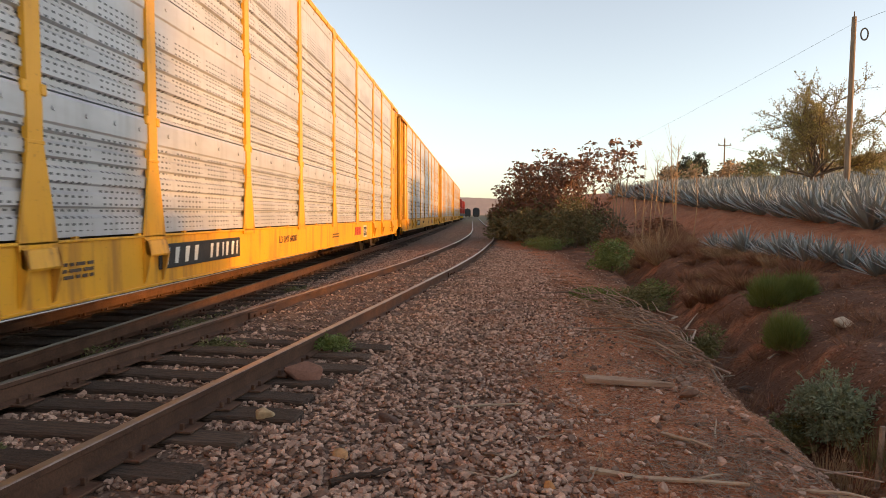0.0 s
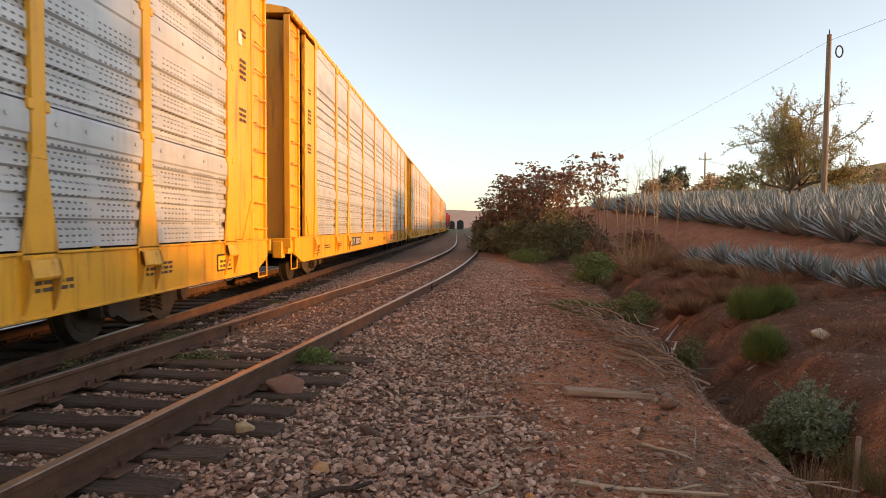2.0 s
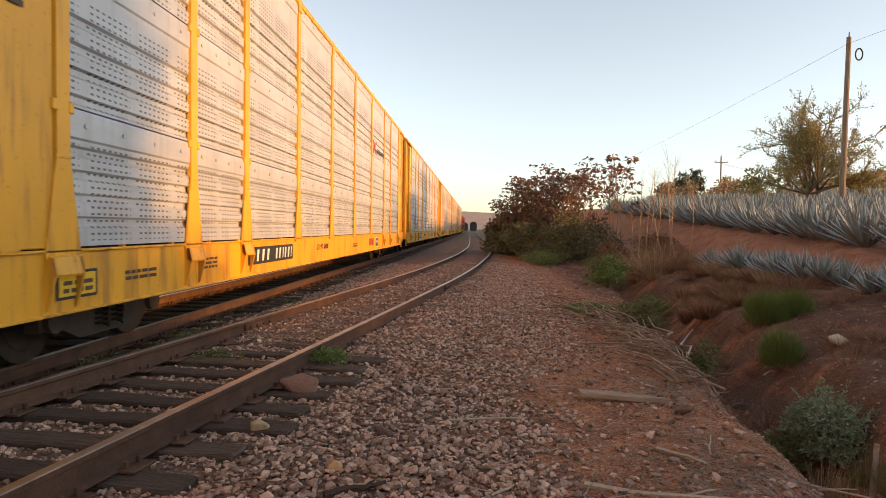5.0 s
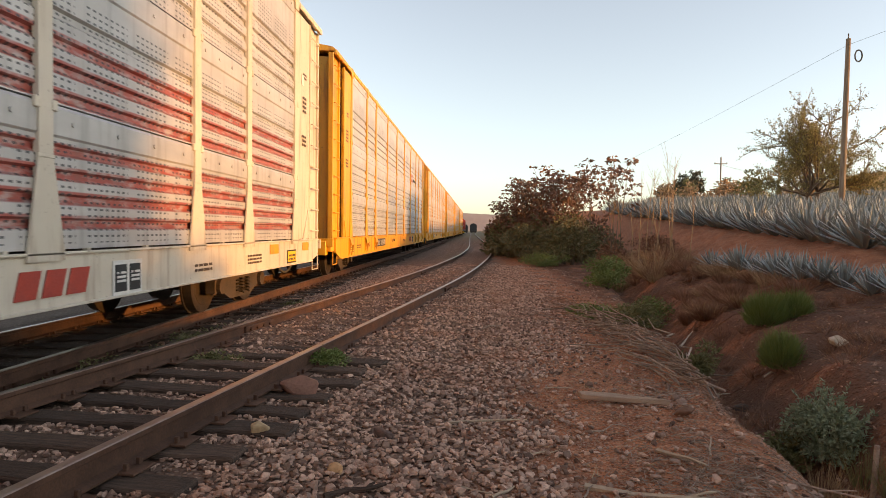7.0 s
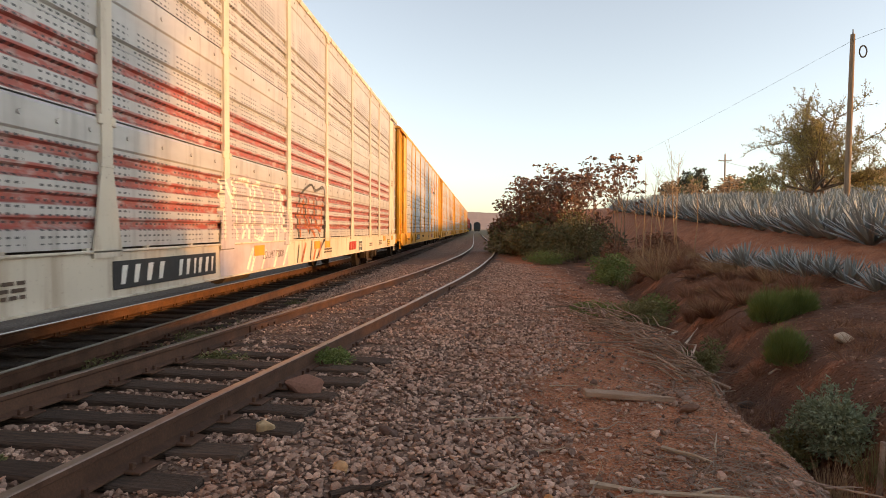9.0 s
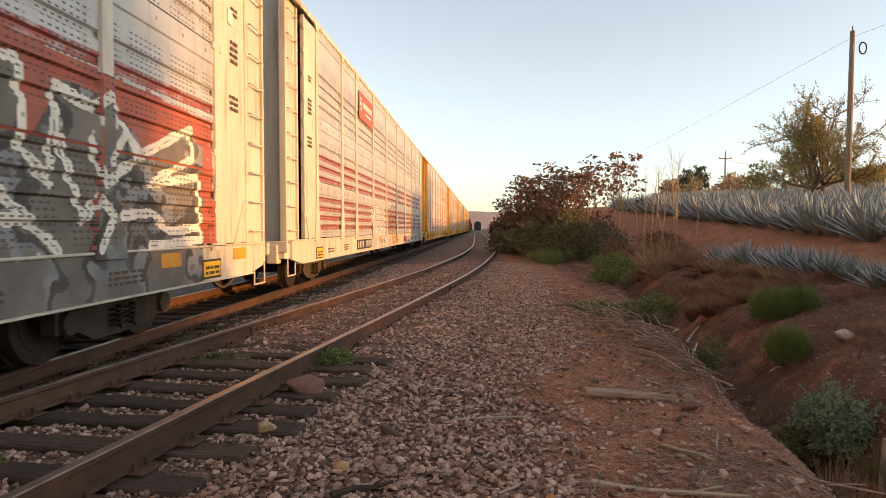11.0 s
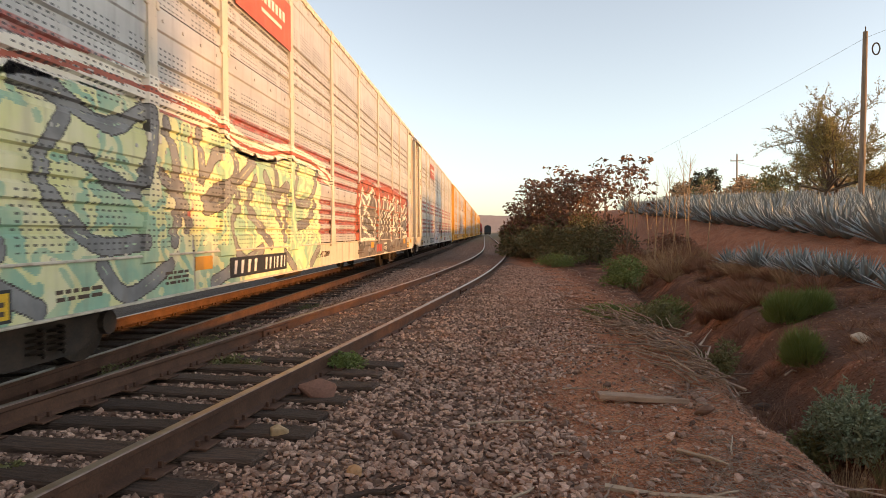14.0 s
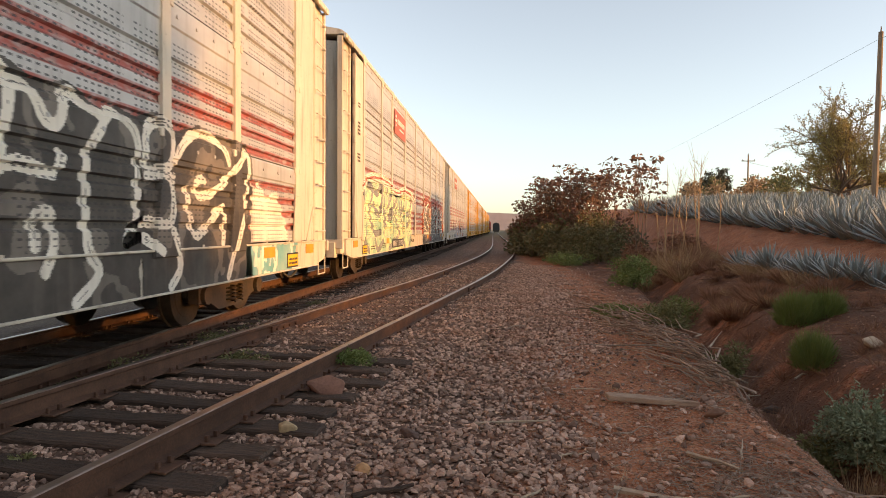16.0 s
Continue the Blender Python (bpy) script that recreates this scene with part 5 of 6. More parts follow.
def tall_castor(x, y, h, seed, reach=0.75, stems=3, ends_each=6, leaf=0.19, low=0.5):
    """A leggy castor plant: bare stems, drooping leaf whorls at the ends."""
    rng = np.random.default_rng(seed)
    thing = tagged(new("tall_castor"), "leggy castor plant with leaf fans on bare stems", "plant")
    thing.matrix_basis = pose(x, y, zg(x, y) - 0.05)
    ends = []
    for k in range(stems):
        bm = bmesh.new()
        foot = Vector((rng.uniform(-0.25, 0.25), rng.uniform(-0.25, 0.25), 0))
        knee = foot + Vector((rng.uniform(-0.2, 0.2), 0, h * rng.uniform(low, low + 0.15)))
        rod(bm, foot, knee, 0.020, 0.014, 5)
        for j in range(ends_each):
            top = h * rng.uniform(0.0, 1.0) ** 0.6
            e = Vector((knee.x + reach * rng.uniform(-1, 1), knee.y + reach * rng.uniform(-0.7, 0.7), max(knee.z + 0.1, knee.z + (h - knee.z) * top / h)))
            mid = knee.lerp(e, 0.5) + Vector((0, 0, -0.08))
            rod(bm, knee, mid, 0.011, 0.008, 4)
            rod(bm, mid, e, 0.008, 0.005, 4)
            ends.append(e)
        part("stem", bm, G["bark"], thing)
    pts, dirs = [], []
    for e in ends:
        for j in range(7):
            a = 0.9 * j + rng.uniform(-0.3, 0.3)
            pts.append(np.array(e) + np.array([math.cos(a), math.sin(a), 0]) * 0.10 + rng.normal(size=3) * 0.03)
            dirs.append((math.cos(a), math.sin(a), -0.25 + rng.uniform(-0.3, 0.2)))
        for j in range(4):
            pts.append(np.array(e) * np.array([0.9, 0.9, 1]) + np.array([0, 0, -0.2 - 0.22 * j]) + rng.normal(size=3) * 0.10)
            dirs.append(rng.normal(size=3) + np.array([0, 0, -0.4]))
    put("leaves", leaf_mesh("leaves", pts, dirs, leaf, leaf * 0.62, G["castor"], rng), thing)


tall_castor(4.95, 24.0, 4.45, 401, 0.85, 3, 7)
tall_castor(5.5, 25.0, 3.9, 402, 0.6, 2, 5)
tall_castor(4.5, 26.5, 3.6, 403, 0.7, 2, 5)
rr = random.Random(44)
for k in range(20):
    t = k / 19
    x, y = 1.55 + 3.5 * t + rr.uniform(-0.25, 0.25), 35.5 - 5.5 * t + rr.uniform(-1.0, 1.0)
    h = 3.0 + 1.6 * min(1.0, 2.6 * t) - (0.5 if 0.55 < t < 0.8 else 0) + rr.uniform(-0.35, 0.3)
    tall_castor(x, y, h, 440 + k, 0.65, 2, 6, 0.20, 0.6)
for k, (x, y, h) in enumerate(((5.9, 21.5, 2.6), (6.3, 21.0, 3.4), (6.6, 22.0, 3.2), (6.7, 20.5, 2.2), (5.4, 20.8, 2.7), (6.0, 19.6, 2.0), (6.9, 23.0, 3.5), (5.2, 21.8, 2.2),
                               (5.0, 20.2, 1.8), (5.6, 22.5, 3.0), (6.2, 23.4, 3.1), (5.8, 20.2, 1.6))):
    rng = np.random.default_rng(420 + k)
    ob = new("dry_stalk")
    ob.matrix_basis = pose(x, y, zg(x, y))
    lean = Vector((rng.uniform(-0.35, 0.35), rng.uniform(-0.2, 0.2), h))
    knee = lean * 0.55 + Vector((rng.uniform(-0.08, 0.08), 0, 0))
    part("stem", rod(rod(bmesh.new(), (0, 0, -0.05), knee, 0.017, 0.012, 5), knee, lean, 0.012, 0.003, 5), G["dry"], ob)
    for j in range(9):
        a = knee.lerp(lean, rng.uniform(0.0, 0.9))
        b = a + Vector((rng.uniform(-0.35, 0.35), rng.uniform(-0.3, 0.3), rng.uniform(0.2, 0.7)))
        part("twig", rod(bmesh.new(), a, b, 0.006, 0.002, 4), G["dry"], ob)
    tagged(ob, "tall bare dry plant stalk on the bank", "plant", "dry stalks on the bank")


# agaves
def agave_geometry(rng, size, n):
    """A rosette of stiff, channelled, pointed leaves."""
    v, f = [np.array([0.0, 0.0, 0.03 * size])], []
    for k in range(n):
        a = k * 2.39996 + rng.uniform(-0.2, 0.2)
        t = (k + 0.5) / n
        tilt = 0.10 + 1.08 * t ** 0.9 + rng.uniform(-0.08, 0.08)       # from upright to flat
        ln = size * rng.uniform(0.85, 1.1) * (0.9 + 0.2 * t)
        out = np.array([math.cos(a), math.sin(a), 0.0])
        d = out * math.sin(tilt) + np.array([0, 0, math.cos(tilt)])
        s = np.array([-math.sin(a), math.cos(a), 0.0])
        u = np.cross(s, d)
        b = out * 0.05 * size + np.array([0, 0, 0.06 * size])
        w = 0.052 * size
        i = len(v)
        m = b + d * ln * 0.45 - u * 0.012 * size
        v += [b + s * w * 0.6, b - s * w * 0.6, m + s * w + u * 0.02, m, m - s * w + u * 0.02, b + d * ln]
        f += [(0, i + 1, i), (i, i + 3, i + 2), (i, i + 1, i + 3), (i + 1, i + 4, i + 3), (i + 2, i + 3, i + 5), (i + 3, i + 4, i + 5)]
    return v, f


AGAVE = []
for k in range(5):
    rng = np.random.default_rng(900 + k)
    AGAVE.append(raw("agave", *agave_geometry(rng, 1.0, 44), G["agave"]))
rr = random.Random(77)
for k in range(13):
    y = 8.6 + 0.68 * k + (0.25 if k % 3 == 0 else 0)
    x = 6.0 + 0.02 * (y - 9) + rr.uniform(-0.1, 0.1)
    ob = new("agave", AGAVE[k % 5])
    ob.matrix_basis = pose(x, y, zg(x, y) - 0.05, rr.uniform(-6, 6), rr.uniform(-6, 6), rr.uniform(0, 360)) @ Matrix.Scale(rr.uniform(0.52, 0.68), 4)
    tagged(ob, "young blue-grey agave at the foot of the terrace", "agave", "young agaves on the lower row")
far_v, far_f = [], []
for i in range(20):
    x0 = 9.6 + 2.3 * i
    y = -14.0 if i < 7 else 8.0
    while y < 46 + 4 * i:
        x, yy = x0 + rr.uniform(-0.18, 0.18), y + rr.uniform(-0.15, 0.15)
        y += 0.88 if i < 4 else 1.3
        size = rr.uniform(1.0, 1.3)
        if i < 4 and 9 < yy < 46:
            ob = new("agave", AGAVE[rr.randrange(5)])
            ob.matrix_basis = pose(x, yy, zg(x, yy) - 0.06, rr.uniform(-5, 5), rr.uniform(-5, 5), rr.uniform(0, 360)) @ Matrix.Scale(size, 4)
            tagged(ob, "mature blue-grey agave in a planted row", "agave", "agaves on the upper terrace")
        else:
            v, f = agave_geometry(np.random.default_rng(int(x * 50 + yy * 9) % 9999 + 5), size, 26)
            o, z = len(far_v), zg(x, yy) - 0.06
            far_v += [(a + x, b + yy, c + z) for a, b, c in v]
            far_f += [(a + o, b + o, c + o) for a, b, c in f]
tagged(new("agave_field", raw("agave_field", far_v, far_f, G["agave"])), "rows of blue-grey agaves over the rising field", "agave", "", "stuff")


# trees
def tree(name, label, x, y, h, crown, n, leaf, mat, seed, lift=0.3, lean=0.0, fill=0.5):
    rng = np.random.default_rng(seed)
    thing = tagged(new(name), label, "tree")
    thing.matrix_basis = pose(x, y, zg(x, y) - 0.1)
    bm = bmesh.new()
    ends = []
    fork = Vector((lean * 0.3, 0, h * lift))
    rod(bm, (0, 0, 0), fork, h * 0.030, h * 0.022, 9)
    for k in range(9):
        a = k * 0.72 + rng.uniform(-0.3, 0.3)
        r = crown * rng.uniform(0.35, 0.95)
        top = Vector((r * math.cos(a), r * math.sin(a), h * rng.uniform(0.5, 0.95) - 0.22 * r))
        if k == 0:
            top = Vector((0.1 * crown, 0, h * 0.97))
        knee = fork.lerp(top, 0.45) + Vector(rng.normal(size=3)) * 0.05 * h
        rod(bm, fork, knee, h * 0.013, h * 0.009, 6)
        rod(bm, knee, top, h * 0.009, h * 0.003, 5)
        ends += branches(rng, bm, knee, top, 8, h * 0.005, crown * 0.36)
        ends.append(top)
    part("trunk", bm, G["bark"], thing)
    per = max(1, n // len(ends))
    pts = np.concatenate([np.array(e) + rng.normal(size=(per, 3)) * crown * 0.10 * fill * 2 for e in ends])
    put("crown", leaf_mesh("crown", pts, rng.normal(size=pts.shape) + np.array([0, 0, 0.4]), leaf, leaf * 0.45, mat, rng), thing)
    return thing


def thorn_tree(x, y, h, seed):
    """A short trunk that fans into many long crooked limbs, twigs and small leaves to their tips."""
    rng = np.random.default_rng(seed)
    thing = tagged(new("field_tree"), "small spreading thorn tree with sparse golden-green leaves", "tree")
    thing.matrix_basis = pose(x, y, zg(x, y) - 0.1)
    verts, faces, pts = [], [], []

    def bar(a, b, r0, r1, n):
        w = (b - a).normalized()
        u = w.orthogonal().normalized()
        v = w.cross(u)
        o = len(verts)
        for p, r in ((a, r0), (b, r1)):
            verts.extend(p + (u * math.cos(6.283 * i / n) + v * math.sin(6.283 * i / n)) * r for i in range(n))
        faces.extend((o + i, o + (i + 1) % n, o + n + (i + 1) % n, o + n + i) for i in range(n))

    def limb(a, way, ln, r, level):
        p, k = a, 4
        for i in range(k):
            bow = Vector(rng.normal(size=3)) * 0.16 + Vector((0, 0, 0.07 if level else 0.02))
            way = (way + bow).normalized()
            q = p + way * ln / k
            bar(p, q, r * (1 - 0.19 * i), r * (0.81 - 0.19 * i), 6 if level < 2 else 4)
            if level >= 1:
                pts.extend(p.lerp(q, t) + Vector(rng.normal(size=3)) * 0.07 for t in rng.uniform(0, 1, 4 if level == 1 else 7))
            if level < 2 and i >= (1 if level == 0 else 0):
                for _ in range(2 if level == 0 else (2 if level == 1 else 1)):
                    out = (way + Vector(rng.normal(size=3)) * 0.62).normalized()
                    limb(q, out, ln * rng.uniform(0.36, 0.58), r * 0.5, level + 1)
            p = q

    fork = Vector((-0.15, 0, h * 0.16))
    bar(Vector((0.25, 0, 0)), fork, h * 0.030, h * 0.024, 9)
    bar(Vector((0.30, 0.1, 0)), Vector((0.45, 0.1, h * 0.2)), h * 0.020, h * 0.016, 8)
    for k in range(19):
        a = k * 2.4 + rng.uniform(-0.3, 0.3)
        tilt = 0.06 + 1.10 * ((k + 0.5) / 19) ** 0.85
        way = Vector((math.sin(tilt) * math.cos(a), math.sin(tilt) * math.sin(a), math.cos(tilt)))
        foot = fork if k % 3 else Vector((0.45, 0.1, h * 0.2))
        limb(foot, way, h * (0.60 - 0.23 * tilt), h * 0.012, 0)
    put("trunk", raw("trunk", verts, faces, G["bark"], True), thing)
    pts = np.array([p[:] for p in pts])
    put("crown", leaf_mesh("crown", pts, rng.normal(size=pts.shape) + np.array([0, 0, 0.3]), 0.12, 0.05, G["thorn"], rng), thing)


thorn_tree(18.45, 36.5, 6.3, 617)
# the grove behind the camera whose shade falls on the cars
for k, (x, y, h, c) in enumerate(((14.6, 0.4, 8.6, 3.2), (18.2, -0.6, 9.2, 3.3))):
    tree("grove_tree", "dense leafy tree beside the path", x, y, h, c, 4300, 0.38, G["mesquite"], 620 + k, 0.28, 0.0, 0.55)
bush("grove_bush", "broad dense bush under the grove trees", 13.4, 0.6, 7.0, 4.6, G["mesquite"], 3600, 0.36, 630, 40, 10)
bush("grove_bush", "broad dense bush under the grove trees", 16.4, 1.0, 6.2, 3.4, G["mesquite"], 3400, 0.34, 631, 34, 10)
rr = random.Random(5)
for k, (x, y, h, c) in enumerate(((36.5, 112, 6.5, 1.8), (34.0, 108, 5.5, 2.0), (39.0, 116, 6.5, 1.6), (44.5, 118, 5.0, 2.0), (31.0, 104, 3.6, 1.8), (28.5, 98, 3.2, 1.9), (50.0, 118, 5.0, 1.8))):
    tree("far_tree", "dark tree beyond the agave field", x, y, h, c, 900, 0.55, G["pine"], 640 + k, 0.15, 0.0, 0.6)
for k in range(26):
    y = rr.uniform(60, 100)
    x = 30 + (y - 60) * 0.25 + rr.uniform(-14, 26)
    bush("field_scrub", "sunlit dry scrub at the far edge of the field", x, y, rr.uniform(2.5, 5), rr.uniform(2.4, 4.4), G["dry" if k % 2 else "olive"], 500, 0.35, 660 + k, 9, 4)
for k in range(14):
    y = 45 + 9 * k
    bush("lineside_scrub", "dull scrub along the siding", 4.0 + rr.uniform(-1, 3) - 0.004 * y, y, rr.uniform(2.0, 3.5), rr.uniform(1.2, 2.8), G["castor_green" if k % 2 else "dry"], 700, 0.25, 690 + k, 12, 4)


# poles and wires
def pole(x, y, h, label, arm=True, lean=0.0, base=None):
    thing = tagged(new("utility_pole"), label, "utility pole")
    z = zg(x, y) if base is None else base
    thing.matrix_basis = pose(x, y, z - 0.1, 0, lean, 0)
    part("post", rod(bmesh.new(), (0, 0, 0), (0, 0, h), 0.15, 0.105, 10), G["pole"], thing)
    if arm:
        part("crossarm", box(bmesh.new(), -1.1, 1.1, -0.06, 0.06, h - 1.2, h - 1.06, 0.01), G["pole"], thing)
        for s in (-1.0, 1.0):
            part("insulator", rod(bmesh.new(), (s, 0, h - 1.06), (s, 0, h - 0.8), 0.06, 0.04, 8), M["dark"], thing)
    part("pole_cap", rod(bmesh.new(), (0, 0, h), (0, 0, h + 0.25), 0.03, 0.02, 6), M["dark"], thing)
    return thing


near_pole = pole(17.75, 32.2, 8.75, "weathered wooden utility pole with a cable coil", False, 0.7, 2.25)
coil = bmesh.new()
ring = [Vector((0.48 + 0.17 * math.cos(k * 0.449), -0.05, 7.92 + 0.28 * math.sin(k * 0.449))) for k in range(15)]
for a, b in zip(ring, ring[1:]):
    rod(coil, a, b, 0.035, None, 6)
part("cable_coil", coil, M["rubber"], near_pole, "black coil of spare cable")
pole(41.9, 113, 8.6, "wooden utility pole with a crossarm beyond the field", True, 0.0, 6.0)
pole(64, 140, 9, "wooden utility pole with a crossarm beyond the field", True, 0.0, 6.5)


def wire(a, b, sag, r=0.018):
    a, b = Vector(a), Vector(b)
    pts = [a.lerp(b, k / 24) - Vector((0, 0, sag * 4 * (k / 24) * (1 - k / 24))) for k in range(25)]
    bm = bmesh.new()
    for p, q in zip(pts, pts[1:]):
        rod(bm, p, q, r, None, 4)
    tagged(new("overhead_wire", mesh_of("overhead_wire", bm, M["rubber"])), "thin dark overhead wire from pole to pole", "wire")


pole(17.8, 230, 8.0, "wooden utility pole beyond the bushes", True)
wire((17.85, 32.2, 10.6), (17.8, 230, zg(17.8, 230) + 7.6), 2.2, 0.007)
wire((17.85, 32.2, 10.6), (17.8, -40, 10.2), 1.3, 0.007)
wire((41.0, 113, 13.5), (63.0, 140, 14.4), 0.5, 0.02)

# a pale tank by the far trees
tank = tagged(new("water_tank"), "pale green water tank beyond the field", "tank")
tank.matrix_basis = pose(47.5, 112, 5.2)
part("drum", rod(bmesh.new(), (0, 0, 0), (0, 0, 3.2), 1.9, None, 20), plain("tank_green", (0.20, 0.25, 0.14), (0.27, 0.30, 0.19), 1.0, 0.7), tank)
part("lid", rod(bmesh.new(), (0, 0, 3.2), (0, 0, 3.5), 1.95, 1.2, 20), M["dark"], tank)


# distance
def ridge(name, label, x0, x1, y, heights, mat):
    n = 220
    v, f = [], []
    for k in range(n + 1):
        t = k / n
        x = x0 + (x1 - x0) * t
        h = sum(np.interp(t + o, np.linspace(0, 1, len(heights)), heights) for o in (-0.06, -0.03, 0, 0.03, 0.06)) / 5 + 0.04 * max(heights) * float(fbm(x, y, 90.0, 2.0)) + 0.012 * max(heights) * float(fbm(x, y, 9.0, 3.0))
        v += [(x, y - 1.5 * h - 20, -4), (x, y - 0.4 * h, 0.62 * h), (x, y, h), (x, y + 2 * h + 60, -4)]
    for k in range(n):
        for j in range(3):
            f.append((4 * k + j, 4 * k + 4 + j, 4 * k + 5 + j, 4 * k + 1 + j))
    tagged(new(name, raw(name, v, f, mat, True)), label, "hill", "", "structure")


# the mesa's grey-pink has the distance haze mixed into the colour
haze = plain("haze_painted_hill", (0.30, 0.24, 0.23), (0.38, 0.30, 0.27), 0.01, 0.95, 0.0, 0.06, 0.2, 1.0)
scrub = plain("scrub_hill", (0.22, 0.13, 0.06), (0.44, 0.28, 0.13), 0.06, 0.95, 0.0, 0.45, 0.8, 1.0)
ridge("backdrop_mesa", "flat-topped hill on the horizon with haze painted into its colour", -700, 900, 1700, [40, 44, 46, 45, 47, 44, 30, 26, 24, 30, 40], haze)
ridge("backdrop_hill", "scrub-covered hill behind the field", 48, 330, 200, [0, 11, 21.5, 23, 24, 25, 25, 24, 24], scrub)


# ---- stones, timber and litter ----
def stone_material(name, a, b, c):
    n = Nodes(name)
    col = n.mix(n.island(), a, b)
    col = n.mix(n.step(n.noise(1.1, 3.0), 0.45, 0.75, 0.0, 0.55), col, c)
    g = n.noise(45.0, 4.0)
    col = n.mix(n.math("MULTIPLY", n.step(g, 0.35, 0.7), 0.35), col, tuple(0.5 * v for v in a))
    return n.done(col, 0.88, 0.0, g, 0.5, 0.006, 0.3)


M["stone"] = stone_material("ballast_stone", (0.13, 0.074, 0.055), (0.74, 0.49, 0.375), (0.40, 0.19, 0.12))


def stone_shape(rng, cuts=1):
    """A broken, angular stone about 1 across."""
    bm = bmesh.new()
    bmesh.ops.create_icosphere(bm, subdivisions=1, radius=0.5)
    s = Vector((rng.uniform(0.75, 1.15), rng.uniform(0.6, 1.0), rng.uniform(0.4, 0.75)))
    for _ in range(7):
        nrm = Vector(rng.normal(size=3)).normalized()
        d = rng.uniform(0.18, 0.34)
        for v in bm.verts:
            e = v.co.dot(nrm) - d
            if e > 0:
                v.co -= nrm * e
    for v in bm.verts:
        v.co = Vector((v.co.x * s.x, v.co.y * s.y, v.co.z * s.z)) * rng.uniform(0.9, 1.1)
    return bm


def stone_arrays(count, seed):
    out = []
    for k in range(count):
        bm = stone_shape(np.random.default_rng(seed + k))
        out.append((np.array([v.co[:] for v in bm.verts]), np.array([[v.index for v in f.verts] for f in bm.faces])))
        bm.free()
    return out


SHAPES = stone_arrays(24, 3000)


def scatter(name, label, spots, sizes, seed, mat, sink=0.25):
    """Loose stones as one heap of real pieces."""
    rng = np.random.default_rng(seed)
    V, F, o = [], [], 0
    z = ground_z(spots[:, 0], spots[:, 1])
    for (x, y), s, zz in zip(spots, sizes, z):
        v, f = SHAPES[rng.integers(len(SHAPES))]
        a, b = rng.uniform(0, 6.28), rng.uniform(-0.5, 0.5)
        ca, sa, cb, sb = math.cos(a), math.sin(a), math.cos(b), math.sin(b)
        R = np.array([[ca, -sa * cb, sa * sb], [sa, ca * cb, -ca * sb], [0, sb, cb]])
        V.append(v @ R.T * s + np.array([x, y, zz + s * (0.3 - sink)]))
        F.append(f + o)
        o += len(v)
    me = bpy.data.meshes.new(name)
    V, F = np.concatenate(V), np.concatenate(F)
    me.vertices.add(len(V))
    me.vertices.foreach_set("co", V.reshape(-1))
    me.loops.add(F.size)
    me.loops.foreach_set("vertex_index", F.reshape(-1).astype(np.int32))
    me.polygons.add(len(F))
    me.polygons.foreach_set("loop_start", np.arange(0, F.size, 3, dtype=np.int32))
    me.update(calc_edges=True)
    me.shade_flat()
    me.materials.append(mat)
    return tagged(new(name, me), label, "gravel", "", "stuff")


rng = np.random.default_rng(11)
n = 95000
y = 1.6 + 24 * rng.uniform(0, 1, n) ** 1.7
x = rng.uniform(-4.1, 3.0, n)
s = siding(y)
edge = 0.40 + 1.2 * smoothstep(6.5, 10, y) + 0.55 * fbm(x, y, 1.3, 4.0) + 0.25 * fbm(x, y, 0.4, 2.0)
chance = np.clip(1.0 - (x - edge) / 0.5, 0.09, 1.0)
chance = np.where(np.abs(x - s) < 0.72, 0.55, chance)
keep = rng.uniform(0, 1, n) < chance
keep &= ~((np.abs(np.abs(x - s) - 0.7535) < 0.09))
spots = np.stack([x, y], -1)[keep]
phase = (spots[:, 1] + 0.3) / 0.475
on_tie = (np.abs(phase - np.round(phase)) < 0.22) & (np.abs(spots[:, 0] - siding(spots[:, 1])) < 1.3)
spots = spots[~on_tie | (rng.uniform(0, 1, len(on_tie)) < 0.04)]
sizes = rng.uniform(0.028, 0.080, len(spots)) * np.where(rng.uniform(0, 1, len(spots)) < 0.04, 1.5, 1.0)
# the stones nearest to the path's start lie loose, one by one
near_by = np.argwhere((spots[:, 1] < 4.4) & (spots[:, 1] > 2.4) & (spots[:, 0] > -1.25) & (spots[:, 0] < 0.5)).reshape(-1)[:300]
earth = bpy.data.objects["ground"]
STONES = []
for v, f in SHAPES:
    me = raw("stone", v, f, M["stone"])
    me.shade_flat()
    STONES.append(me)
rs = random.Random(9)
for k in near_by:
    sx, sy = float(spots[k, 0]), float(spots[k, 1])
    m = pose(sx, sy, zg(sx, sy) + 0.2 * float(sizes[k]), rs.uniform(-25, 25), rs.uniform(-25, 25), rs.uniform(0, 360)) @ Matrix.Scale(float(sizes[k]) * 1.15, 4)
    put("stone", STONES[rs.randrange(len(STONES))], earth, m)
left = np.setdiff1d(np.arange(len(spots)), near_by)
spots, sizes = spots[left], sizes[left]
scatter("ballast", "loose angular grey-brown ballast stones beside the siding", spots, sizes, 12, M["stone"], 0.12)
n = 9000
bx = rng.uniform(2.2, 7.5, n)
by = rng.uniform(5, 22, n)
soil_stone = stone_material("earthy_stone", (0.28, 0.14, 0.09), (0.48, 0.30, 0.22), (0.34, 0.17, 0.10))
scatter("bank_rubble", "small reddish stones and clods on the bank", np.stack([bx, by], -1), rng.uniform(0.015, 0.055, n), 13, soil_stone)
n = 22000
scatter("path_rubble", "small reddish stones and clods on the path", np.stack([rng.uniform(0.2, 2.3, n), 2.2 + 14 * rng.uniform(0, 1, n) ** 1.6], -1), rng.uniform(0.007, 0.034, n), 14, soil_stone)


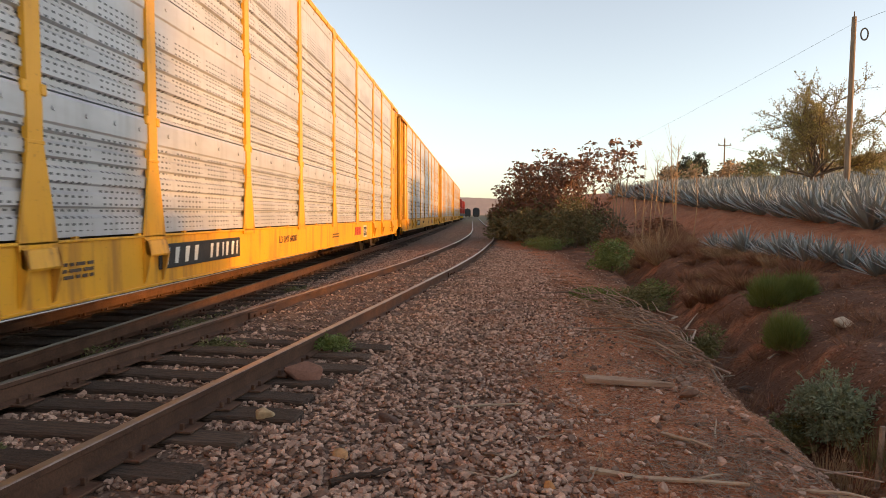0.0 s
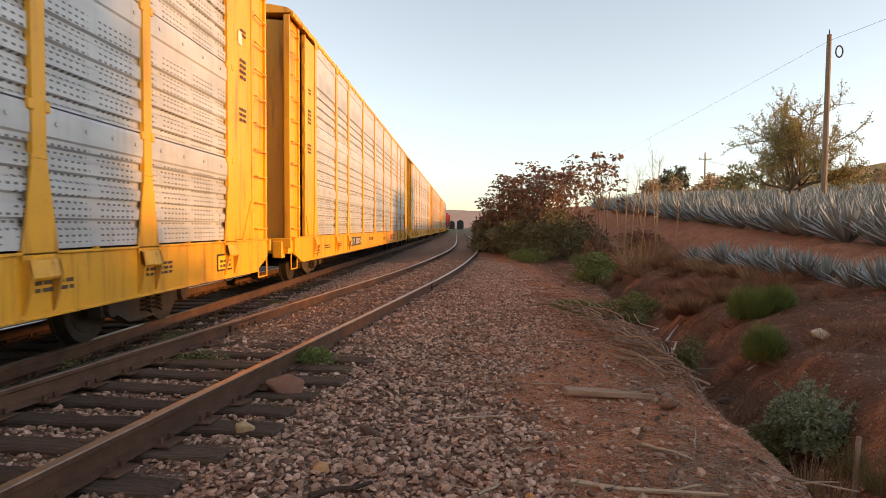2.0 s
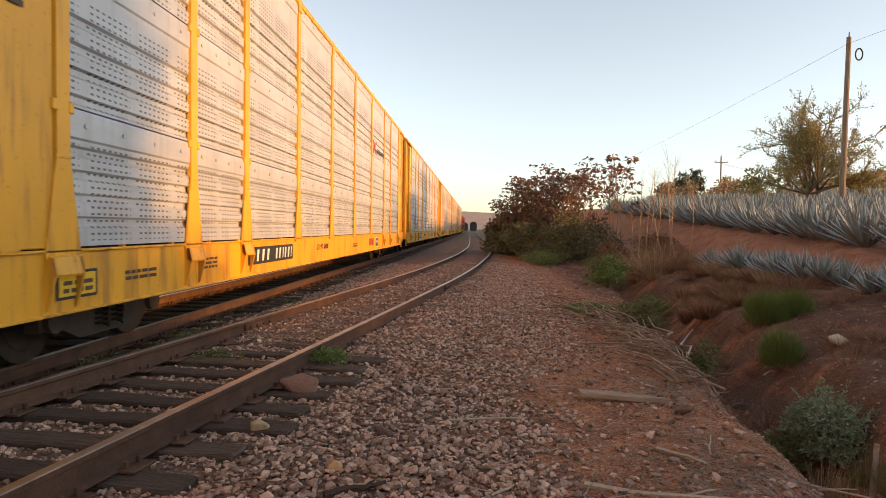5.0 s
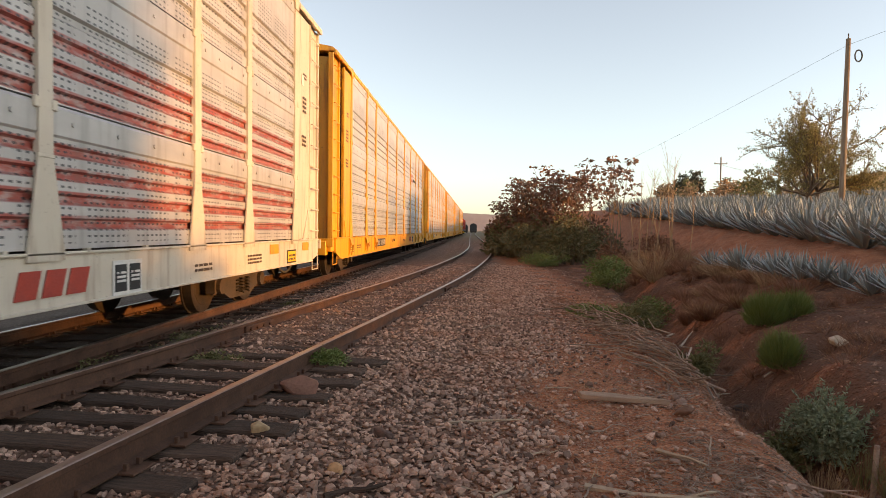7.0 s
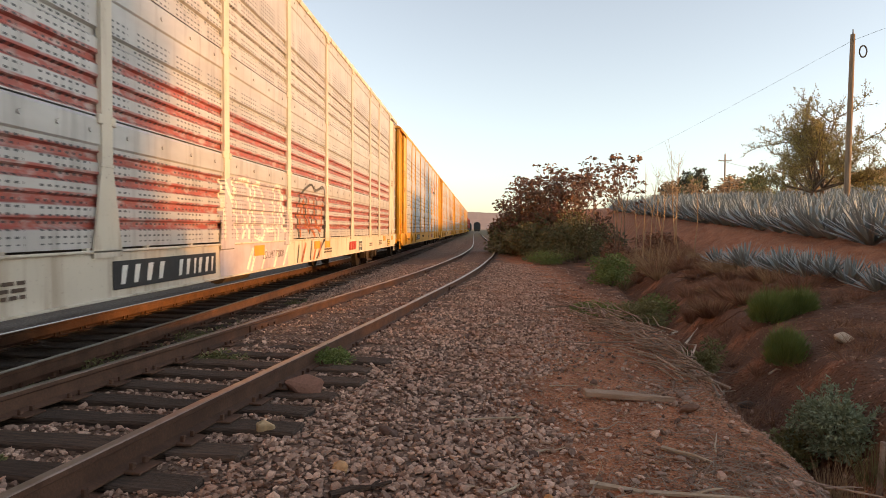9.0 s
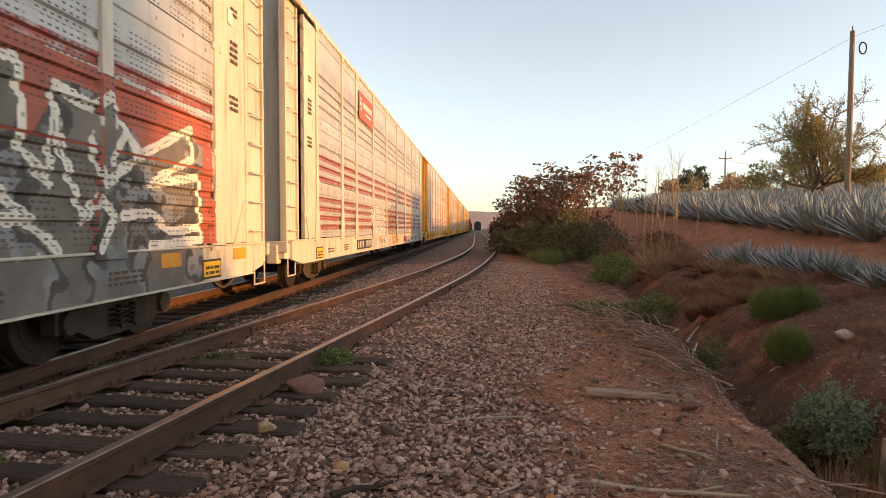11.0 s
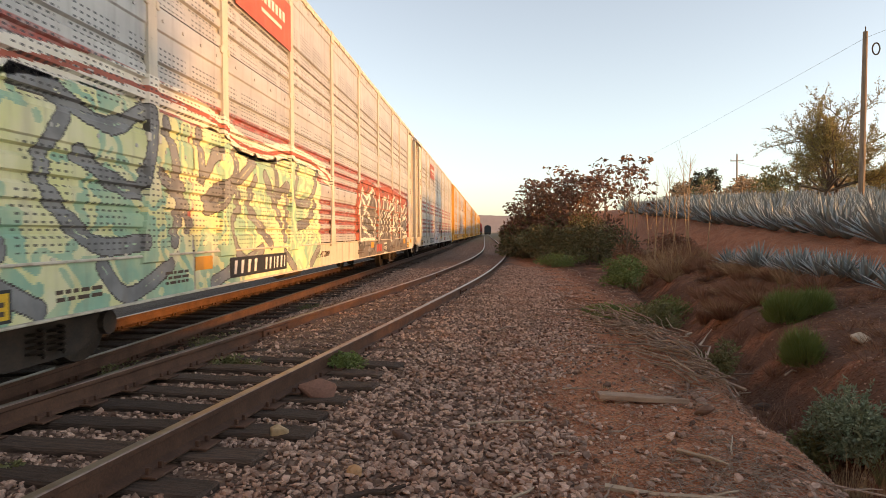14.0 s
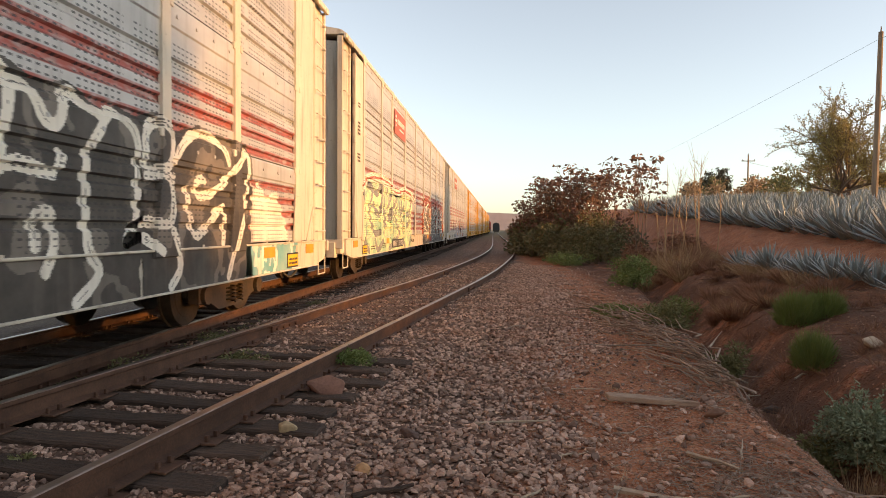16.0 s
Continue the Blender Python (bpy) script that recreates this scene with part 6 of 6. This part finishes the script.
def rock(label, x, y, w, h, colour, seed, turn=0.0):
    bm = stone_shape(np.random.default_rng(seed))
    bmesh.ops.bevel(bm, geom=list(bm.edges), offset=0.03, segments=1, affect="EDGES")
    me = mesh_of("rock", bm, stone_material("rock_" + str(seed), colour, tuple(1.25 * v for v in colour), tuple(0.8 * v for v in colour)))
    co = np.array([v.co[:] for v in me.vertices])
    span = co.max(0) - co.min(0)
    me.transform(Matrix.Diagonal((w / span[0], w * 0.75 / span[1], h / span[2], 1)))
    ob = new("rock", me)
    ob.matrix_basis = pose(x, y, zg(x, y) + h * 0.34, 0, 0, turn)
    tagged(ob, label, "rock")


rock("reddish brown rock between the tie ends", -1.50, 5.36, 0.32, 0.22, (0.22, 0.11, 0.08), 41)
rock("pale yellow stone lying on a tie", -1.47, 4.27, 0.13, 0.12, (0.42, 0.30, 0.18), 42, 30)
rock("orange stone among the ballast", -0.80, 3.58, 0.10, 0.07, (0.44, 0.25, 0.13), 43)
rock("pale buff stone on the bank", 4.18, 7.54, 0.22, 0.13, (0.50, 0.40, 0.30), 44)
rock("orange clod on the path", 0.36, 3.22, 0.09, 0.06, (0.44, 0.20, 0.08), 45, 50)
rock("dark clod on the path", 1.62, 4.95, 0.16, 0.09, (0.17, 0.09, 0.06), 46)
rock("dark stone in the ballast", -0.62, 4.25, 0.14, 0.08, (0.13, 0.08, 0.065), 47)
rock("dark stone in the ditch", 3.0, 7.3, 0.22, 0.14, (0.10, 0.07, 0.055), 48)


def stick(bm, rng, a, b, r):
    """A crooked dry stick."""
    a, b = Vector(a), Vector(b)
    k = 3
    pts = [a.lerp(b, i / k) + (Vector(rng.normal(size=3)) * 0.03 * (b - a).length if 0 < i < k else Vector()) for i in range(k + 1)]
    for i, (p, q) in enumerate(zip(pts, pts[1:])):
        rod(bm, p, q, r * (1 - 0.2 * i), r * (0.8 - 0.2 * i), 5)


def lone_stick(label, x, y, turn, ln, r, seed, mat=None):
    rng = np.random.default_rng(seed)
    bm = bmesh.new()
    stick(bm, rng, (-ln / 2, 0, 0), (ln / 2, 0, 0.02), r)
    if ln > 0.3:
        stick(bm, rng, (ln * 0.1, 0, 0), (ln * 0.35, ln * 0.12, 0.02), r * 0.6)
    ob = new("stick", mesh_of("stick", bm, mat or G["twig"]))
    ob.matrix_basis = pose(x, y, zg(x, y) + r * 0.8, 0, 0, turn)
    tagged(ob, label, "stick")


TWIG = "dry grey-brown stick lying on the path"
pale = plain("pale_dry_wood", (0.38, 0.28, 0.20), (0.50, 0.40, 0.30), 6.0, 0.9, 0.0, 60.0, 0.4, 0.004)
for k, (x, y, a, ln, r) in enumerate(((0.10, 4.62, 6, 0.58, 0.012), (0.13, 3.62, -40, 0.24, 0.012), (0.16, 3.36, 40, 0.16, 0.013), (0.02, 3.36, -35, 0.20, 0.010),
                                      (0.24, 9.2, 45, 0.4, 0.012), (1.0, 3.38, -14, 0.8, 0.020), (1.28, 3.95, -55, 0.36, 0.016), (0.95, 4.55, 20, 0.3, 0.008),
                                      (1.55, 4.2, 70, 0.35, 0.008), (0.45, 4.0, 15, 0.2, 0.008), (0.62, 3.4, 60, 0.16, 0.008), (0.2, 6.2, 100, 0.22, 0.010),
                                      (0.75, 5.7, -10, 0.25, 0.008), (1.9, 3.7, -35, 0.7, 0.012), (1.75, 3.3, -35, 0.8, 0.015), (2.9, 8.0, 15, 0.6, 0.014),
                                      (3.3, 8.4, -20, 0.5, 0.012), (3.5, 7.6, 40, 0.5, 0.012), (3.1, 9.3, 60, 0.6, 0.014), (1.7, 11.3, -15, 1.2, 0.016))):
    lone_stick(TWIG, x, y, a, ln, r, 800 + k, pale if k % 3 != 1 else G["twig"])
lone_stick("dark damp stick beside the ballast", -0.62, 3.28, 28, 0.34, 0.025, 830, M["tie"])

# brush pile along the ditch
rng = np.random.default_rng(55)
pile = tagged(new("brush_pile"), "pile of dead grey-brown branches along the ditch", "brush")
for k in range(150):
    t = rng.uniform(0, 1)
    y0 = 5.4 + 4.6 * t
    x0 = 2.05 + 0.10 * math.sin(3.1 * t) - 0.25 * t * t + rng.normal() * 0.12
    z0 = zg(x0, y0) + rng.uniform(0.02, 0.22)
    ln = rng.uniform(0.5, 1.5)
    a = math.radians(104 + rng.normal() * 15)
    x1, y1 = x0 + ln * math.cos(a), y0 + ln * math.sin(a)
    bm = bmesh.new()
    stick(bm, rng, (x0, y0, z0), (x1, y1, max(zg(x1, y1) + 0.02, z0 + rng.uniform(-0.15, 0.12))), rng.uniform(0.005, 0.014))
    part("branch", bm, G["twig"], pile)
rng = np.random.default_rng(56)


def litter(name, label, cx, cy, w, d, n, ln, width, mat, seed):
    rng = np.random.default_rng(seed)
    x, y = cx + rng.normal(size=n) * w, cy + rng.normal(size=n) * d
    z = ground_z(x, y)
    a = rng.uniform(0, 3.14, n)
    l = ln * rng.uniform(0.4, 1.2, n)
    dx, dy = np.cos(a) * l / 2, np.sin(a) * l / 2
    root = np.stack([x - dx, y - dy, ground_z(x - dx, y - dy) + rng.uniform(0.004, 0.02, n)], -1)
    tip = np.stack([x + dx, y + dy, ground_z(x + dx, y + dy) + rng.uniform(0.004, 0.035, n)], -1)
    tagged(new(name, blade_mesh(name, root, tip, width, mat, rng, 0.04)), label, "litter", "", "stuff")


litter("straw", "scattered dry straw on the red earth", 1.45, 3.7, 0.32, 0.40, 800, 0.22, 0.006, G["twig"], 71)
litter("straw", "thin dry grass scattered over the path", 1.2, 6.5, 0.55, 2.6, 420, 0.16, 0.006, G["dry"], 72)
litter("straw", "matted dry stalks on the path", 1.75, 11.5, 0.35, 1.6, 700, 0.35, 0.010, G["russet"], 73)
litter("straw", "dry litter in the ditch", 3.6, 10.0, 0.9, 2.6, 700, 0.35, 0.009, G["russet"], 74)
litter("straw", "fine litter beside the brush pile", 1.65, 5.6, 0.22, 0.35, 260, 0.2, 0.007, G["twig"], 75)
litter("straw", "dry litter on the bank", 5.0, 15.0, 1.0, 3.5, 1600, 0.5, 0.011, G["russet"], 76)

bm = bmesh.new()
prism(bm, [(-0.34, -0.05), (-0.02, -0.05), (0.38, -0.02), (0.37, 0.0), (0.05, 0.03), (-0.08, 0.055), (-0.36, 0.04)], 2, 0.0, 0.045)
bmesh.ops.bevel(bm, geom=list(bm.edges), offset=0.006, segments=1, affect="EDGES")
board = new("plank", mesh_of("plank", bm, plain("split_board", (0.30, 0.19, 0.13), (0.46, 0.32, 0.23), 4.0, 0.9, 0.0, 40.0, 0.6, 0.006, (1.0, 8.0, 8.0))))
board.matrix_basis = pose(1.22, 5.28, zg(1.22, 5.28) + 0.02, 4, 2, -6)
tagged(board, "split weathered board lying on red earth", "plank")
bm = bmesh.new()
rod(bm, (0, 0, -0.1), (0.03, 0, 0.46), 0.022, 0.018, 7)
stake = new("stake", mesh_of("stake", bm, G["twig"]))
stake.matrix_basis = pose(2.88, 4.7, zg(2.88, 4.7))
tagged(stake, "short weathered wooden stake in the ditch", "stake")


def motions():
    """The train rolls away along the main line; its wheels turn with it."""
    way = [(0, 0), (1, 6.15), (2.5, 15.4), (6, 36.45), (8.5, 51.45), (11, 66.1), (12.5, 75.1), (16, 96.0)]
    for thing in TRAIN:
        x, y, z = thing.location
        walk(thing, [(t, pose(x, y + d, z)) for t, d in way])
    ts = [w[0] for w in way]
    ds = [w[1] for w in way]
    for wheel, a in WHEELS:
        rows = []
        for k in range(161):
            d = float(np.interp(k / 10, ts, ds))
            rows.append((k / 10, pose(0, a, 0.42, -math.degrees(d / 0.42))))
        walk(wheel, rows)


TRAIN = [*cars, *locos]
motions()
